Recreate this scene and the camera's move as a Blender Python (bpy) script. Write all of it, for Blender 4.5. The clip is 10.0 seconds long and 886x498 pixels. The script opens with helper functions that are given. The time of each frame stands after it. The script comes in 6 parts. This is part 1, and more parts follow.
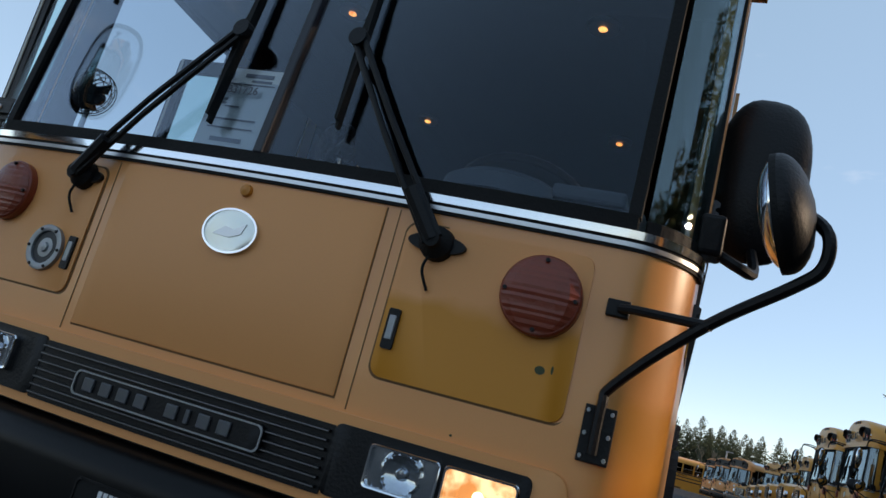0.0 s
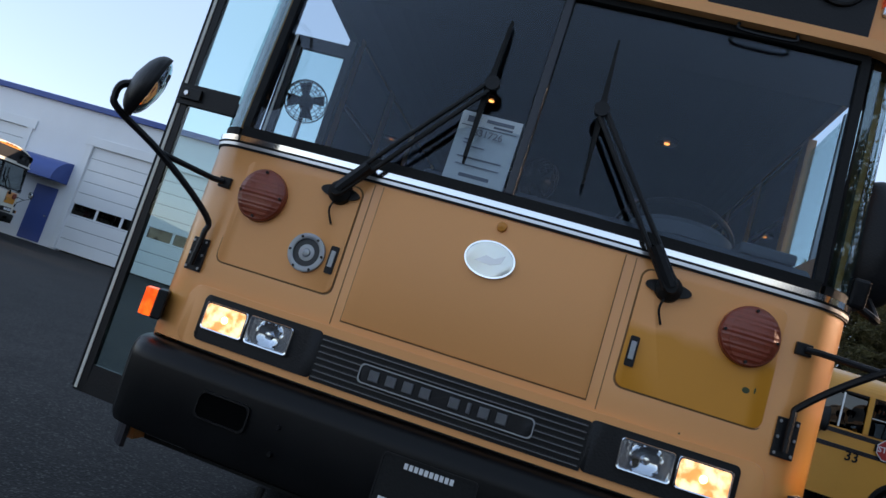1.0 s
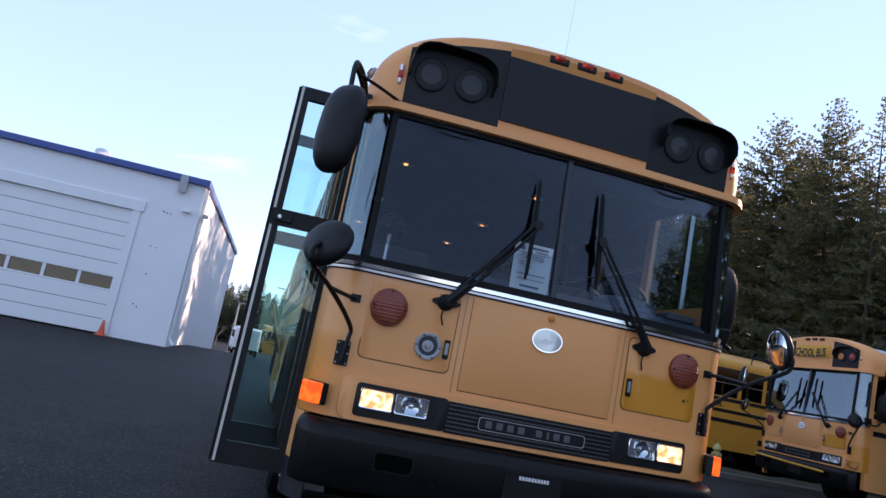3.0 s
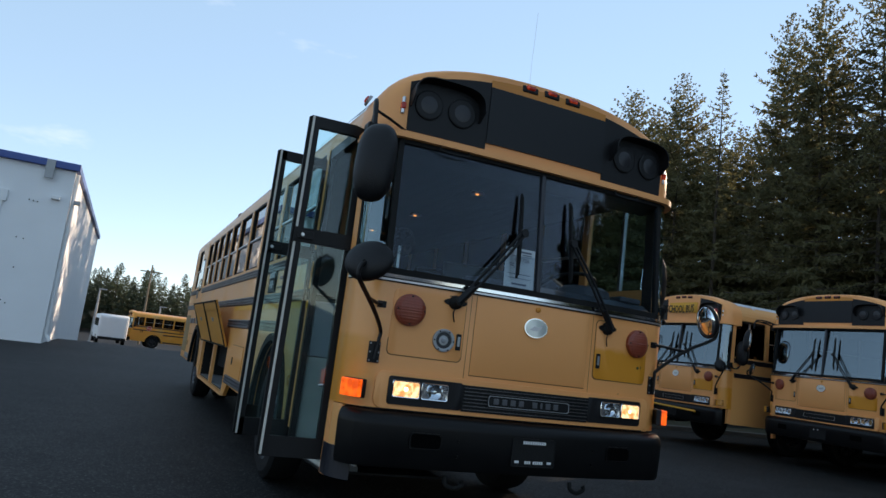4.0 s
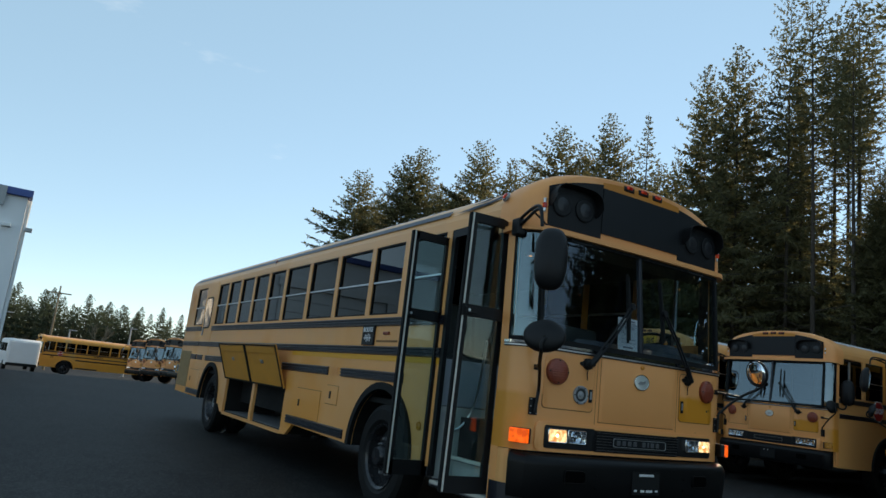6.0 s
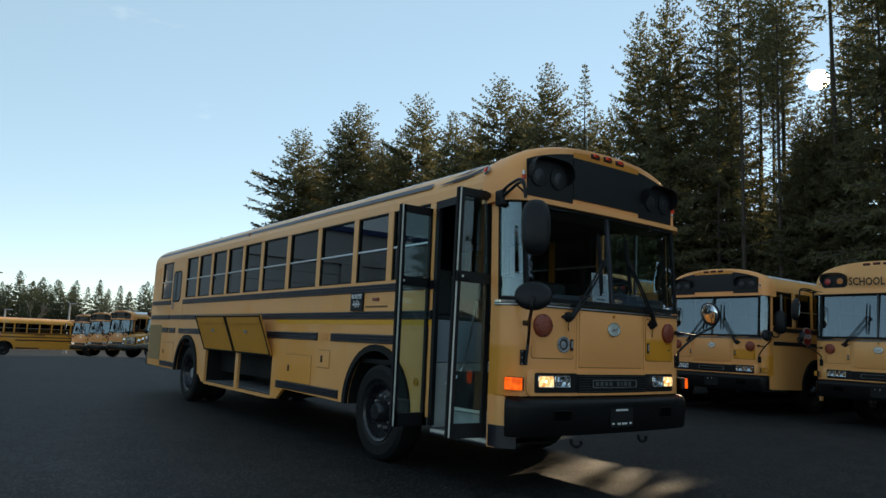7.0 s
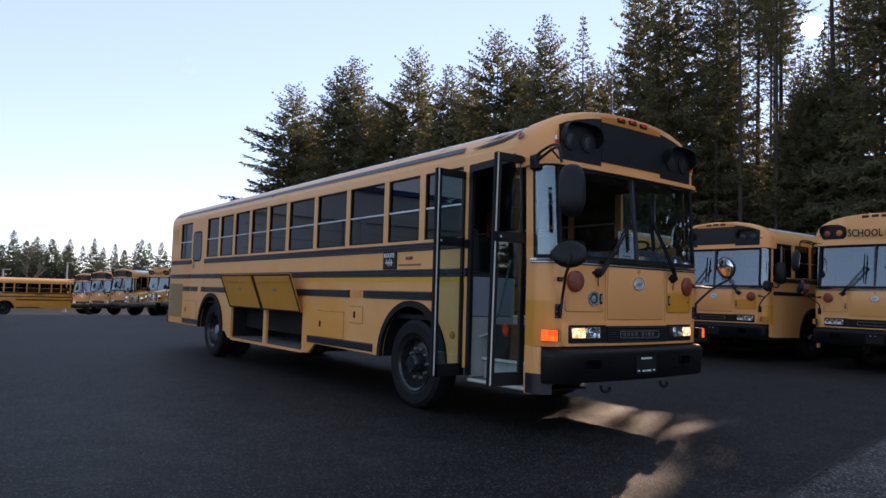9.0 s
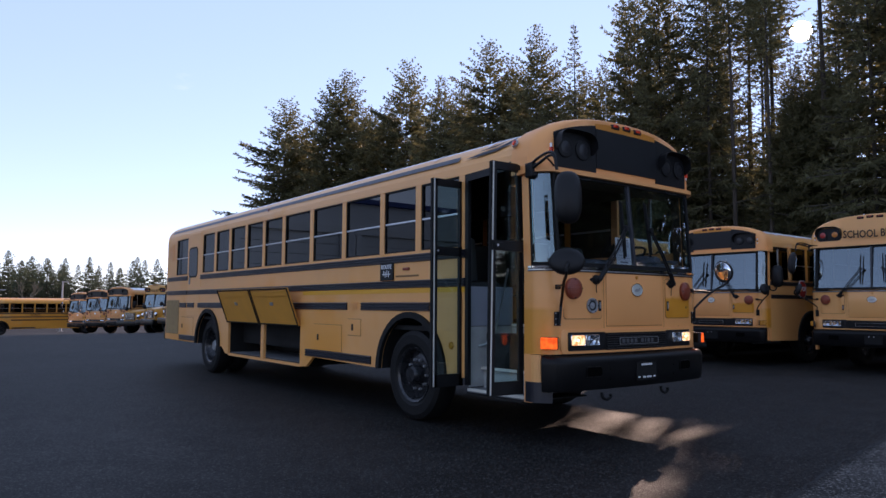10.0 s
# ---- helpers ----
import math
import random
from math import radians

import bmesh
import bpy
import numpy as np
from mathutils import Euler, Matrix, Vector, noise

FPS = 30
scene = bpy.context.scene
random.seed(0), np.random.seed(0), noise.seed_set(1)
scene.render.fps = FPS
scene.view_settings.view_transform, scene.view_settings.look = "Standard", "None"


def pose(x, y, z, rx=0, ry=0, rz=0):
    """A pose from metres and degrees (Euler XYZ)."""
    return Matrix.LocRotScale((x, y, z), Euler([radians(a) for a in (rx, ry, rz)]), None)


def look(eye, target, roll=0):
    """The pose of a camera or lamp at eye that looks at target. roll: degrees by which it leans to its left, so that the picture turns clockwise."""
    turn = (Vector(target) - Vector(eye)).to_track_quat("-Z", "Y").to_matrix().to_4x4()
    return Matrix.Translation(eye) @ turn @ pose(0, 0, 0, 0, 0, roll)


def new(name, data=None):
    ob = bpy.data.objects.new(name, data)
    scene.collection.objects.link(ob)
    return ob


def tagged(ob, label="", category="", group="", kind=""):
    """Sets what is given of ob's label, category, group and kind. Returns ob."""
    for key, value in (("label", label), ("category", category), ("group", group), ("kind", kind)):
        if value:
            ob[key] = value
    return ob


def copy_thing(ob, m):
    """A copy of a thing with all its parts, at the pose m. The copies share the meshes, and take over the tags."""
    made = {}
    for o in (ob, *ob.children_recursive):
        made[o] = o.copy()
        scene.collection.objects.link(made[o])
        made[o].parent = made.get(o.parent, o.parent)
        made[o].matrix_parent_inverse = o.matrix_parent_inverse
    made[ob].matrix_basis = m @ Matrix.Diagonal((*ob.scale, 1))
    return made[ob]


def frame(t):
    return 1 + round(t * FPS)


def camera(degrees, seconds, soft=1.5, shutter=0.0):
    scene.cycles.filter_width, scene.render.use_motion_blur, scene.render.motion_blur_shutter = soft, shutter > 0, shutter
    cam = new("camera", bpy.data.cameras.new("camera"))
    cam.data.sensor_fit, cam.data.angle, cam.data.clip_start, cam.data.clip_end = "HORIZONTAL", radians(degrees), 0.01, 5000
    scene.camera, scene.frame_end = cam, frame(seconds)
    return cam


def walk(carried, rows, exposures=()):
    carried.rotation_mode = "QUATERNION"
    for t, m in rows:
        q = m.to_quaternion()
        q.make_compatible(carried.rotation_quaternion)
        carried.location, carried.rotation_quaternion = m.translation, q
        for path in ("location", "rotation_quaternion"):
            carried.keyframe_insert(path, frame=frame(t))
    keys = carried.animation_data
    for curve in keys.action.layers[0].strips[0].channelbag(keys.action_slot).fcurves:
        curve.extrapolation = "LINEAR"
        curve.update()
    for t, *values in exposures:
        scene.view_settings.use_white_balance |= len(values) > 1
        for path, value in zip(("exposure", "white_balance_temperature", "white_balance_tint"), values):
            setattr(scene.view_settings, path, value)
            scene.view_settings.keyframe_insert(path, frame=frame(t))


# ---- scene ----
cam = camera(65.0, 10.0)
PATH = [
    (0, (1.195, -1.555, 1.079), (0.505, 0.276, 1.491), 15.0),
    (0.5, (0.796, -1.954, 1.078), (0.355, -0.028, 1.388), 16.5),
    (1, (0.293, -2.322, 1.056), (-0.088, -0.375, 1.31), 17.6),
    (1.5, (-0.054, -2.654, 1.066), (-0.225, -0.67, 1.258), 16.7),
    (2, (-0.586, -2.941, 1.062), (-0.491, -0.955, 1.281), 13.4),
    (2.5, (-0.994, -3.252, 1.101), (-0.77, -1.287, 1.398), 12.4),
    (2.7, (-1.152, -3.370, 1.130), (-0.842, -1.419, 1.441), 12.4),
    (3.8, (-2.248, -3.836, 1.092), (-1.543, -1.997, 1.438), 7.0),
    (4, (-2.425, -3.883, 1.12), (-1.627, -2.074, 1.421), 7.1),
    (4.5, (-2.932, -3.944, 1.112), (-2.03, -2.188, 1.437), 7.5),
    (5, (-3.482, -4.005, 1.13), (-2.591, -2.242, 1.44), 7.3),
    (5.2, (-3.68, -4.052, 1.142), (-2.793, -2.286, 1.451), 7.3),
    (6.3, (-4.67, -4.007, 1.161), (-3.592, -2.369, 1.553), 5.1),
    (6.5, (-4.806, -4.051, 1.161), (-3.699, -2.424, 1.517), 3.8),
    (7, (-5.089, -4.228, 1.197), (-3.912, -2.632, 1.46), 2.4),
    (7.5, (-5.264, -4.393, 1.187), (-4.07, -2.806, 1.415), 1.4),
    (8, (-5.454, -4.362, 1.211), (-4.277, -2.755, 1.382), 1.9),
    (8.5, (-5.64, -4.292, 1.194), (-4.442, -2.694, 1.298), 0.4),
    (9, (-5.66, -4.282, 1.207), (-4.453, -2.693, 1.339), 1.6),
    (9.5, (-5.661, -4.278, 1.208), (-4.425, -2.716, 1.393), 0.5),
    (10, (-5.655, -4.263, 1.202), (-4.441, -2.682, 1.365), 0.3),
]
EXPOSURES = [(0, 0.5, 7700, 19), (0.5, 0.65, 7600, 22), (1, 0.97, 7800, 26), (1.5, 1.18, 7550, 29), (2, 1.30, 7250, 35), (2.5, 1.30, 6950, 38), (4, 0.75, 7650, 18), (5, 0.73, 7750, 15), (6.5, 0.50, 8000, 8), (7, 0.60, 8300, 10), (7.5, 0.69, 8350, 14), (8, 0.76, 8400, 17), (8.5, 0.80, 8150, 22), (9, 0.93, 7750, 33), (9.5, 0.91, 7500, 35), (10, 0.83, 7200, 37)]
walk(cam, [(t, look(eye, target, roll)) for t, eye, target, roll in PATH], EXPOSURES)

# ---- world, sun and exposure ----
SUN_AZ, SUN_EL = 65.35, 19.83
sun_way = Vector((math.sin(radians(SUN_AZ)) * math.cos(radians(SUN_EL)), math.cos(radians(SUN_AZ)) * math.cos(radians(SUN_EL)), math.sin(radians(SUN_EL))))
world = bpy.data.worlds.new("sky")
world.use_nodes = True
scene.world = world
wn, wl = world.node_tree.nodes, world.node_tree.links
sky = wn.new("ShaderNodeTexSky")
sky.sky_type, sky.sun_disc = "NISHITA", False
sky.sun_elevation, sky.sun_rotation = radians(SUN_EL), radians(SUN_AZ)
sky.air_density, sky.dust_density, sky.ozone_density, sky.altitude = 0.8, 0.0, 1.3, 900
coord = wn.new("ShaderNodeTexCoord")
stretch = wn.new("ShaderNodeMapping")
stretch.inputs["Scale"].default_value = (1.0, 1.0, 3.2)
wisp = wn.new("ShaderNodeTexNoise")
wisp.inputs["Scale"].default_value, wisp.inputs["Detail"].default_value, wisp.inputs["Roughness"].default_value = 2.1, 7.0, 0.6
ramp = wn.new("ShaderNodeValToRGB")
ramp.color_ramp.elements[0].position, ramp.color_ramp.elements[1].position = 0.61, 0.84
ramp.color_ramp.elements[1].color = (0.40, 0.40, 0.40, 1)
cloud = wn.new("ShaderNodeMixRGB")
cloud.inputs[2].default_value = (7.5, 7.6, 7.8, 1)
wl.new(coord.outputs["Generated"], stretch.inputs["Vector"])
wl.new(stretch.outputs["Vector"], wisp.inputs["Vector"])
wl.new(wisp.outputs["Fac"], ramp.inputs["Fac"])
wl.new(ramp.outputs["Color"], cloud.inputs[0])
veil = wn.new("ShaderNodeMixRGB")
veil.inputs[0].default_value, veil.inputs[2].default_value = 0.50, (2.08, 3.70, 5.30, 1)
wl.new(sky.outputs["Color"], veil.inputs[1])
wl.new(veil.outputs["Color"], cloud.inputs[1])
wl.new(cloud.outputs["Color"], wn["Background"].inputs["Color"])
wn["Background"].inputs["Strength"].default_value = 0.15
sun_data = bpy.data.lights.new("sun", "SUN")
sun_data.energy, sun_data.angle, sun_data.color = 4.5, radians(0.5), (1.0, 0.86, 0.68)
new("sun", sun_data).matrix_world = look(sun_way * 60, (0, 0, 0))


# ---- materials ----
def material(name, color, rough=0.5, metal=0.0, spread=0.12, scale=6.0, fine=60.0, bump=0.0, second=None, patch=0.5, coat=0.0, spec=0.5):
    """Principled colour with large stains and fine grain; second is mixed in as soft patches."""
    m = bpy.data.materials.new(name)
    m.use_nodes = True
    n, l = m.node_tree.nodes, m.node_tree.links
    p = n["Principled BSDF"]
    p.inputs["Roughness"].default_value, p.inputs["Metallic"].default_value = rough, metal
    p.inputs["Coat Weight"].default_value, p.inputs["Specular IOR Level"].default_value = coat, spec
    tc = n.new("ShaderNodeTexCoord")
    big, small = n.new("ShaderNodeTexNoise"), n.new("ShaderNodeTexNoise")
    big.inputs["Scale"].default_value, big.inputs["Detail"].default_value = scale, 5.0
    small.inputs["Scale"].default_value, small.inputs["Detail"].default_value = fine, 3.0
    for t in (big, small):
        l.new(tc.outputs["Object"], t.inputs["Vector"])
    dark = n.new("ShaderNodeMixRGB")
    dark.inputs[1].default_value = (*[c * (1 - spread) for c in color], 1)
    dark.inputs[2].default_value = (*[min(1, c * (1 + spread)) for c in color], 1)
    l.new(big.outputs["Fac"], dark.inputs[0])
    last = dark
    if second:
        cr = n.new("ShaderNodeValToRGB")
        cr.color_ramp.elements[0].position, cr.color_ramp.elements[1].position = patch, patch + 0.12
        third = n.new("ShaderNodeTexNoise")
        third.inputs["Scale"].default_value, third.inputs["Detail"].default_value = scale * 0.4, 3.0
        l.new(tc.outputs["Object"], third.inputs["Vector"])
        l.new(third.outputs["Fac"], cr.inputs["Fac"])
        mx = n.new("ShaderNodeMixRGB")
        mx.inputs[2].default_value = (*second, 1)
        l.new(cr.outputs["Color"], mx.inputs[0])
        l.new(dark.outputs["Color"], mx.inputs[1])
        last = mx
    grain = n.new("ShaderNodeMixRGB")
    grain.blend_type = "MULTIPLY"
    grain.inputs[0].default_value = spread
    l.new(last.outputs["Color"], grain.inputs[1])
    l.new(small.outputs["Color"], grain.inputs[2])
    l.new(grain.outputs["Color"], p.inputs["Base Color"])
    rr = n.new("ShaderNodeMapRange")
    rr.inputs["To Min"].default_value, rr.inputs["To Max"].default_value = max(0.02, rough - 0.08), min(1, rough + 0.1)
    l.new(big.outputs["Fac"], rr.inputs["Value"])
    l.new(rr.outputs["Result"], p.inputs["Roughness"])
    if bump:
        b = n.new("ShaderNodeBump")
        b.inputs["Strength"].default_value, b.inputs["Distance"].default_value = bump, 0.01
        l.new(small.outputs["Fac"], b.inputs["Height"])
        l.new(b.outputs["Normal"], p.inputs["Normal"])
    return m


def glass(name, tint, rough=0.0, f0=0.04, cast=(1.0, 1.0, 1.0), steep=5.0):
    """A thin pane: tinted clear glass with a mirror sheen that grows at grazing angles."""
    m = bpy.data.materials.new(name)
    m.use_nodes = True
    n, l = m.node_tree.nodes, m.node_tree.links
    n.remove(n["Principled BSDF"])
    clear, sheen, mix, face = n.new("ShaderNodeBsdfTransparent"), n.new("ShaderNodeBsdfGlossy"), n.new("ShaderNodeMixShader"), n.new("ShaderNodeLayerWeight")
    clear.inputs["Color"].default_value = (*tint, 1)
    sheen.inputs["Roughness"].default_value = rough
    sheen.inputs["Color"].default_value = (*cast, 1)
    face.inputs["Blend"].default_value = 0.5
    power, rise = n.new("ShaderNodeMath"), n.new("ShaderNodeMath")
    power.operation, power.inputs[1].default_value = "POWER", steep
    rise.operation, rise.inputs[1].default_value, rise.inputs[2].default_value = "MULTIPLY_ADD", 1 - f0, f0
    l.new(face.outputs["Facing"], power.inputs[0])
    l.new(power.outputs["Value"], rise.inputs[0])
    l.new(rise.outputs["Value"], mix.inputs["Fac"])
    l.new(clear.outputs["BSDF"], mix.inputs[1])
    l.new(sheen.outputs["BSDF"], mix.inputs[2])
    l.new(mix.outputs["Shader"], n["Material Output"].inputs["Surface"])
    return m


def glow(name, color, power, hot=None):
    """A lit lens: bright facets round the bulb over a deeper colour."""
    m = bpy.data.materials.new(name)
    m.use_nodes = True
    n, l = m.node_tree.nodes, m.node_tree.links
    p = n["Principled BSDF"]
    tc, big = n.new("ShaderNodeTexCoord"), n.new("ShaderNodeTexNoise")
    big.inputs["Scale"].default_value, big.inputs["Detail"].default_value = 24.0, 3.0
    l.new(tc.outputs["Object"], big.inputs["Vector"])
    ramp = n.new("ShaderNodeValToRGB")
    ramp.color_ramp.elements[0].position, ramp.color_ramp.elements[1].position = 0.38, 0.60
    ramp.color_ramp.elements[0].color = (*(hot or [min(1.0, c * 1.3) for c in color]), 1)
    ramp.color_ramp.elements[1].color = (*[c * 0.55 for c in color], 1)
    l.new(big.outputs["Fac"], ramp.inputs["Fac"])
    l.new(ramp.outputs["Color"], p.inputs["Emission Color"])
    p.inputs["Emission Strength"].default_value = power
    p.inputs["Base Color"].default_value = (*[c * 0.3 for c in color], 1)
    p.inputs["Roughness"].default_value = 0.15
    return m


PAINT = material("faded_yellow_paint", (0.80, 0.355, 0.115), 0.42, spread=0.10, scale=1.6, fine=180, second=(0.78, 0.30, 0.045), patch=0.57, coat=0.15)
PEACH = material("weathered_front_paint", (0.85, 0.338, 0.108), 0.48, spread=0.07, scale=1.4, fine=220, second=(0.74, 0.34, 0.105), patch=0.62)
FRESH = material("repainted_amber_yellow", (0.62, 0.205, 0.016), 0.40, spread=0.12, scale=3.0, fine=150, second=(0.60, 0.25, 0.05), patch=0.64)
BAND = material("bright_yellow_stripe", (0.76, 0.34, 0.02), 0.45, spread=0.08, scale=2.0)
FLAP = material("compartment_door_inner", (0.66, 0.275, 0.035), 0.55, spread=0.18, scale=3.0)
YELLOW = material("school_bus_yellow", (0.68, 0.285, 0.035), 0.40, spread=0.10, scale=1.5, second=(0.60, 0.33, 0.10), patch=0.6, coat=0.15)
BLACK = material("black_plastic", (0.007, 0.007, 0.008), 0.45, spread=0.25, scale=9, fine=120, bump=0.15, spec=0.25)
RUBBER = material("black_rubber", (0.008, 0.008, 0.008), 0.70, spread=0.3, scale=12, fine=90, bump=0.2, spec=0.25)
BUMPER = material("worn_black_bumper", (0.006, 0.006, 0.0065), 0.34, spread=0.35, scale=5, fine=90, bump=0.03, second=(0.014, 0.014, 0.015), patch=0.64, spec=0.17)
RAIL = material("navy_black_rub_rail", (0.012, 0.013, 0.020), 0.34, spread=0.25, scale=7, fine=90)
DARKCOVER = material("smoky_black_sign_cover", (0.010, 0.011, 0.013), 0.40, spread=0.2, scale=4, fine=60, spec=0.24)
CHROME = material("polished_chrome", (0.80, 0.82, 0.85), 0.10, 1.0, spread=0.05, scale=8)
ALLOY = material("brushed_aluminium", (0.62, 0.63, 0.65), 0.34, 1.0, spread=0.1, scale=20, fine=200)
SEAL = material("pale_door_edge_strip", (0.60, 0.58, 0.52), 0.5, spread=0.15, scale=12)
LENS_RED = material("faded_red_lens", (0.26, 0.042, 0.018), 0.36, spread=0.25, scale=14, fine=70, bump=0.15, second=(0.31, 0.065, 0.032), patch=0.55)
WARN_RED = material("red_warning_lens", (0.42, 0.022, 0.016), 0.25, spread=0.2, scale=10)
WARN_AMBER = material("amber_warning_lens", (0.60, 0.17, 0.02), 0.25, spread=0.2, scale=10)
LENS_DARK = material("unlit_dark_lens", (0.022, 0.022, 0.026), 0.3, spread=0.3, scale=8, spec=0.35)
LENS_AMBER = material("unlit_amber_lens", (0.55, 0.20, 0.02), 0.25, spread=0.2, scale=10)
LENS_CLEAR = material("clear_lamp_reflector", (0.72, 0.74, 0.78), 0.08, 1.0, spread=0.06, scale=9)
LIT_WARM = glow("lit_headlamp_reflector", (1.0, 0.40, 0.12), 1.3, (1.0, 0.74, 0.42))
LIT_CORE = glow("lit_headlamp_bulb", (1.0, 0.80, 0.52), 5.0)
LAMPGLASS = glass("clear_lamp_glass", (0.92, 0.94, 0.95), f0=0.05)
LIT_AMBER = glow("lit_amber_lens", (1.0, 0.11, 0.012), 0.8)
LIT_RED = glow("lit_red_marker_lens", (0.40, 0.022, 0.008), 0.17, (1.0, 0.14, 0.06))
LIT_DOME = glow("lit_dome_lamp", (1.0, 0.32, 0.09), 2.2)
WHITE = material("white_panel", (0.74, 0.75, 0.76), 0.5, spread=0.06, scale=2)
ROOFWHITE = material("white_bus_roof", (0.72, 0.74, 0.78), 0.34, spread=0.08, scale=1.5, coat=0.2)
PAPER = material("white_paper_notice", (0.75, 0.76, 0.74), 0.7, spread=0.05, scale=10)
INK = material("grey_print", (0.16, 0.17, 0.20), 0.7)
DECAL = material("dark_grey_decal", (0.045, 0.048, 0.06), 0.45, spread=0.2)
WHITEINK = material("white_lettering", (0.70, 0.70, 0.70), 0.6)
REDSIGN = material("red_sign_enamel", (0.42, 0.02, 0.02), 0.4)
EMBLEM = material("silver_white_emblem", (0.84, 0.88, 0.84), 0.30, 0.65, spread=0.05)
GREYCAST = material("grey_cast_metal", (0.32, 0.33, 0.34), 0.42, 0.5, spread=0.2, scale=20)
DASH = material("grey_dashboard", (0.085, 0.10, 0.12), 0.6, spread=0.15, scale=8, fine=120, bump=0.1)
# Near-black because the cab's lack of light is put into the lining colour.
INNER = material("unlit_interior_lining", (0.016, 0.017, 0.022), 0.6, spread=0.2, scale=3)
SEATMAT = material("dark_green_vinyl_seat", (0.035, 0.045, 0.045), 0.5, spread=0.2, scale=6, fine=80, bump=0.15)
STEPMAT = material("grey_step_tread", (0.16, 0.165, 0.17), 0.6, spread=0.25, scale=12, fine=90, bump=0.3)
WELL = material("pale_stepwell_lining", (0.40, 0.41, 0.40), 0.5, spread=0.22, scale=6, second=(0.27, 0.27, 0.26), patch=0.58)
PANELGREY = material("blue_grey_panel", (0.26, 0.28, 0.32), 0.42, spread=0.12, scale=4)
MESHMAT = material("dusty_radiator_mesh", (0.36, 0.23, 0.10), 0.7, spread=0.35, scale=9, fine=160, bump=0.5)
GLASS = glass("clear_windshield", (0.78, 0.83, 0.86), f0=0.020, cast=(0.82, 0.90, 1.0), steep=2.5)
DOORGLASS = glass("pale_green_door_glass", (0.80, 0.93, 0.92), f0=0.04)
CORNERGLASS = glass("curved_corner_glass", (0.70, 0.83, 0.82), f0=0.11, cast=(0.85, 0.97, 1.0))
TINT = glass("dark_tinted_glass", (0.07, 0.08, 0.09), f0=0.06)
MIRROR = material("mirror_face", (0.90, 0.92, 0.94), 0.02, 1.0, spread=0.0)
RIM = material("dark_steel_rim", (0.035, 0.036, 0.040), 0.26, 0.5, spread=0.3, scale=10, fine=60)
TYRE = material("dusty_tyre_rubber", (0.0065, 0.0065, 0.0068), 0.62, spread=0.35, scale=8, fine=70, bump=0.3, spec=0.22)
ASPHALT_EDGE = material("tar_crack", (0.012, 0.012, 0.013), 0.8)


# ---- mesh helpers ----
def part(name, bm, mat, parent, label=""):
    me = bpy.data.meshes.new(name)
    bmesh.ops.recalc_face_normals(bm, faces=bm.faces)
    bm.to_mesh(me)
    bm.free()
    me.materials.append(mat)
    ob = new(name, me)
    ob.parent = parent
    if label:
        ob["label"] = label
    return ob


def thing(name, label, category, group="", kind=""):
    return tagged(new(name), label, category, group, kind)


def smooth(ob, angle=40):
    for f in ob.data.polygons:
        f.use_smooth = True
    ob.data.set_sharp_from_angle(angle=radians(angle))
    return ob


def box(x0, x1, y0, y1, z0, z1, bevel=0.0, bm=None, seg=2):
    bm = bm or bmesh.new()
    v = [bm.verts.new((x, y, z)) for x in (x0, x1) for y in (y0, y1) for z in (z0, z1)]
    fs = [bm.faces.new([v[i] for i in q]) for q in ((0, 1, 3, 2), (4, 6, 7, 5), (0, 4, 5, 1), (2, 3, 7, 6), (0, 2, 6, 4), (1, 5, 7, 3))]
    if bevel:
        bmesh.ops.bevel(bm, geom=list({e for f in fs for e in f.edges}), offset=bevel, segments=seg, profile=0.5, affect="EDGES")
    return bm


def prism(poly, lo, hi, axis="x", bm=None, bevel=0.0):
    """A flat outline pushed through along an axis. poly holds (y, z) for x, (x, z) for y and (x, y) for z."""
    bm = bm or bmesh.new()
    at = {"x": lambda a, b, c: (c, a, b), "y": lambda a, b, c: (a, c, b), "z": lambda a, b, c: (a, b, c)}[axis]
    rings = [[bm.verts.new(at(a, b, c)) for a, b in poly] for c in (lo, hi)]
    fs = [bm.faces.new(rings[0]), bm.faces.new(rings[1][::-1])]
    n = len(poly)
    for i in range(n):
        fs.append(bm.faces.new((rings[0][i], rings[1][i], rings[1][(i + 1) % n], rings[0][(i + 1) % n])))
    if bevel:
        bmesh.ops.bevel(bm, geom=list(fs[1].edges) + list(fs[0].edges), offset=bevel, segments=2, profile=0.5, affect="EDGES")
    return bm


def rrect(cx, cz, w, h, r, n=5):
    pts = []
    for sx, sz, a0 in ((1, 1, 0), (-1, 1, 90), (-1, -1, 180), (1, -1, 270)):
        for k in range(n + 1):
            a = radians(a0 + 90 * k / n)
            pts.append((cx + sx * (w / 2 - r) + r * math.cos(a), cz + sz * (h / 2 - r) + r * math.sin(a)))
    return pts


def oval(cx, cz, a, b, n=28):
    return [(cx + a * math.cos(2 * math.pi * k / n), cz + b * math.sin(2 * math.pi * k / n)) for k in range(n)]


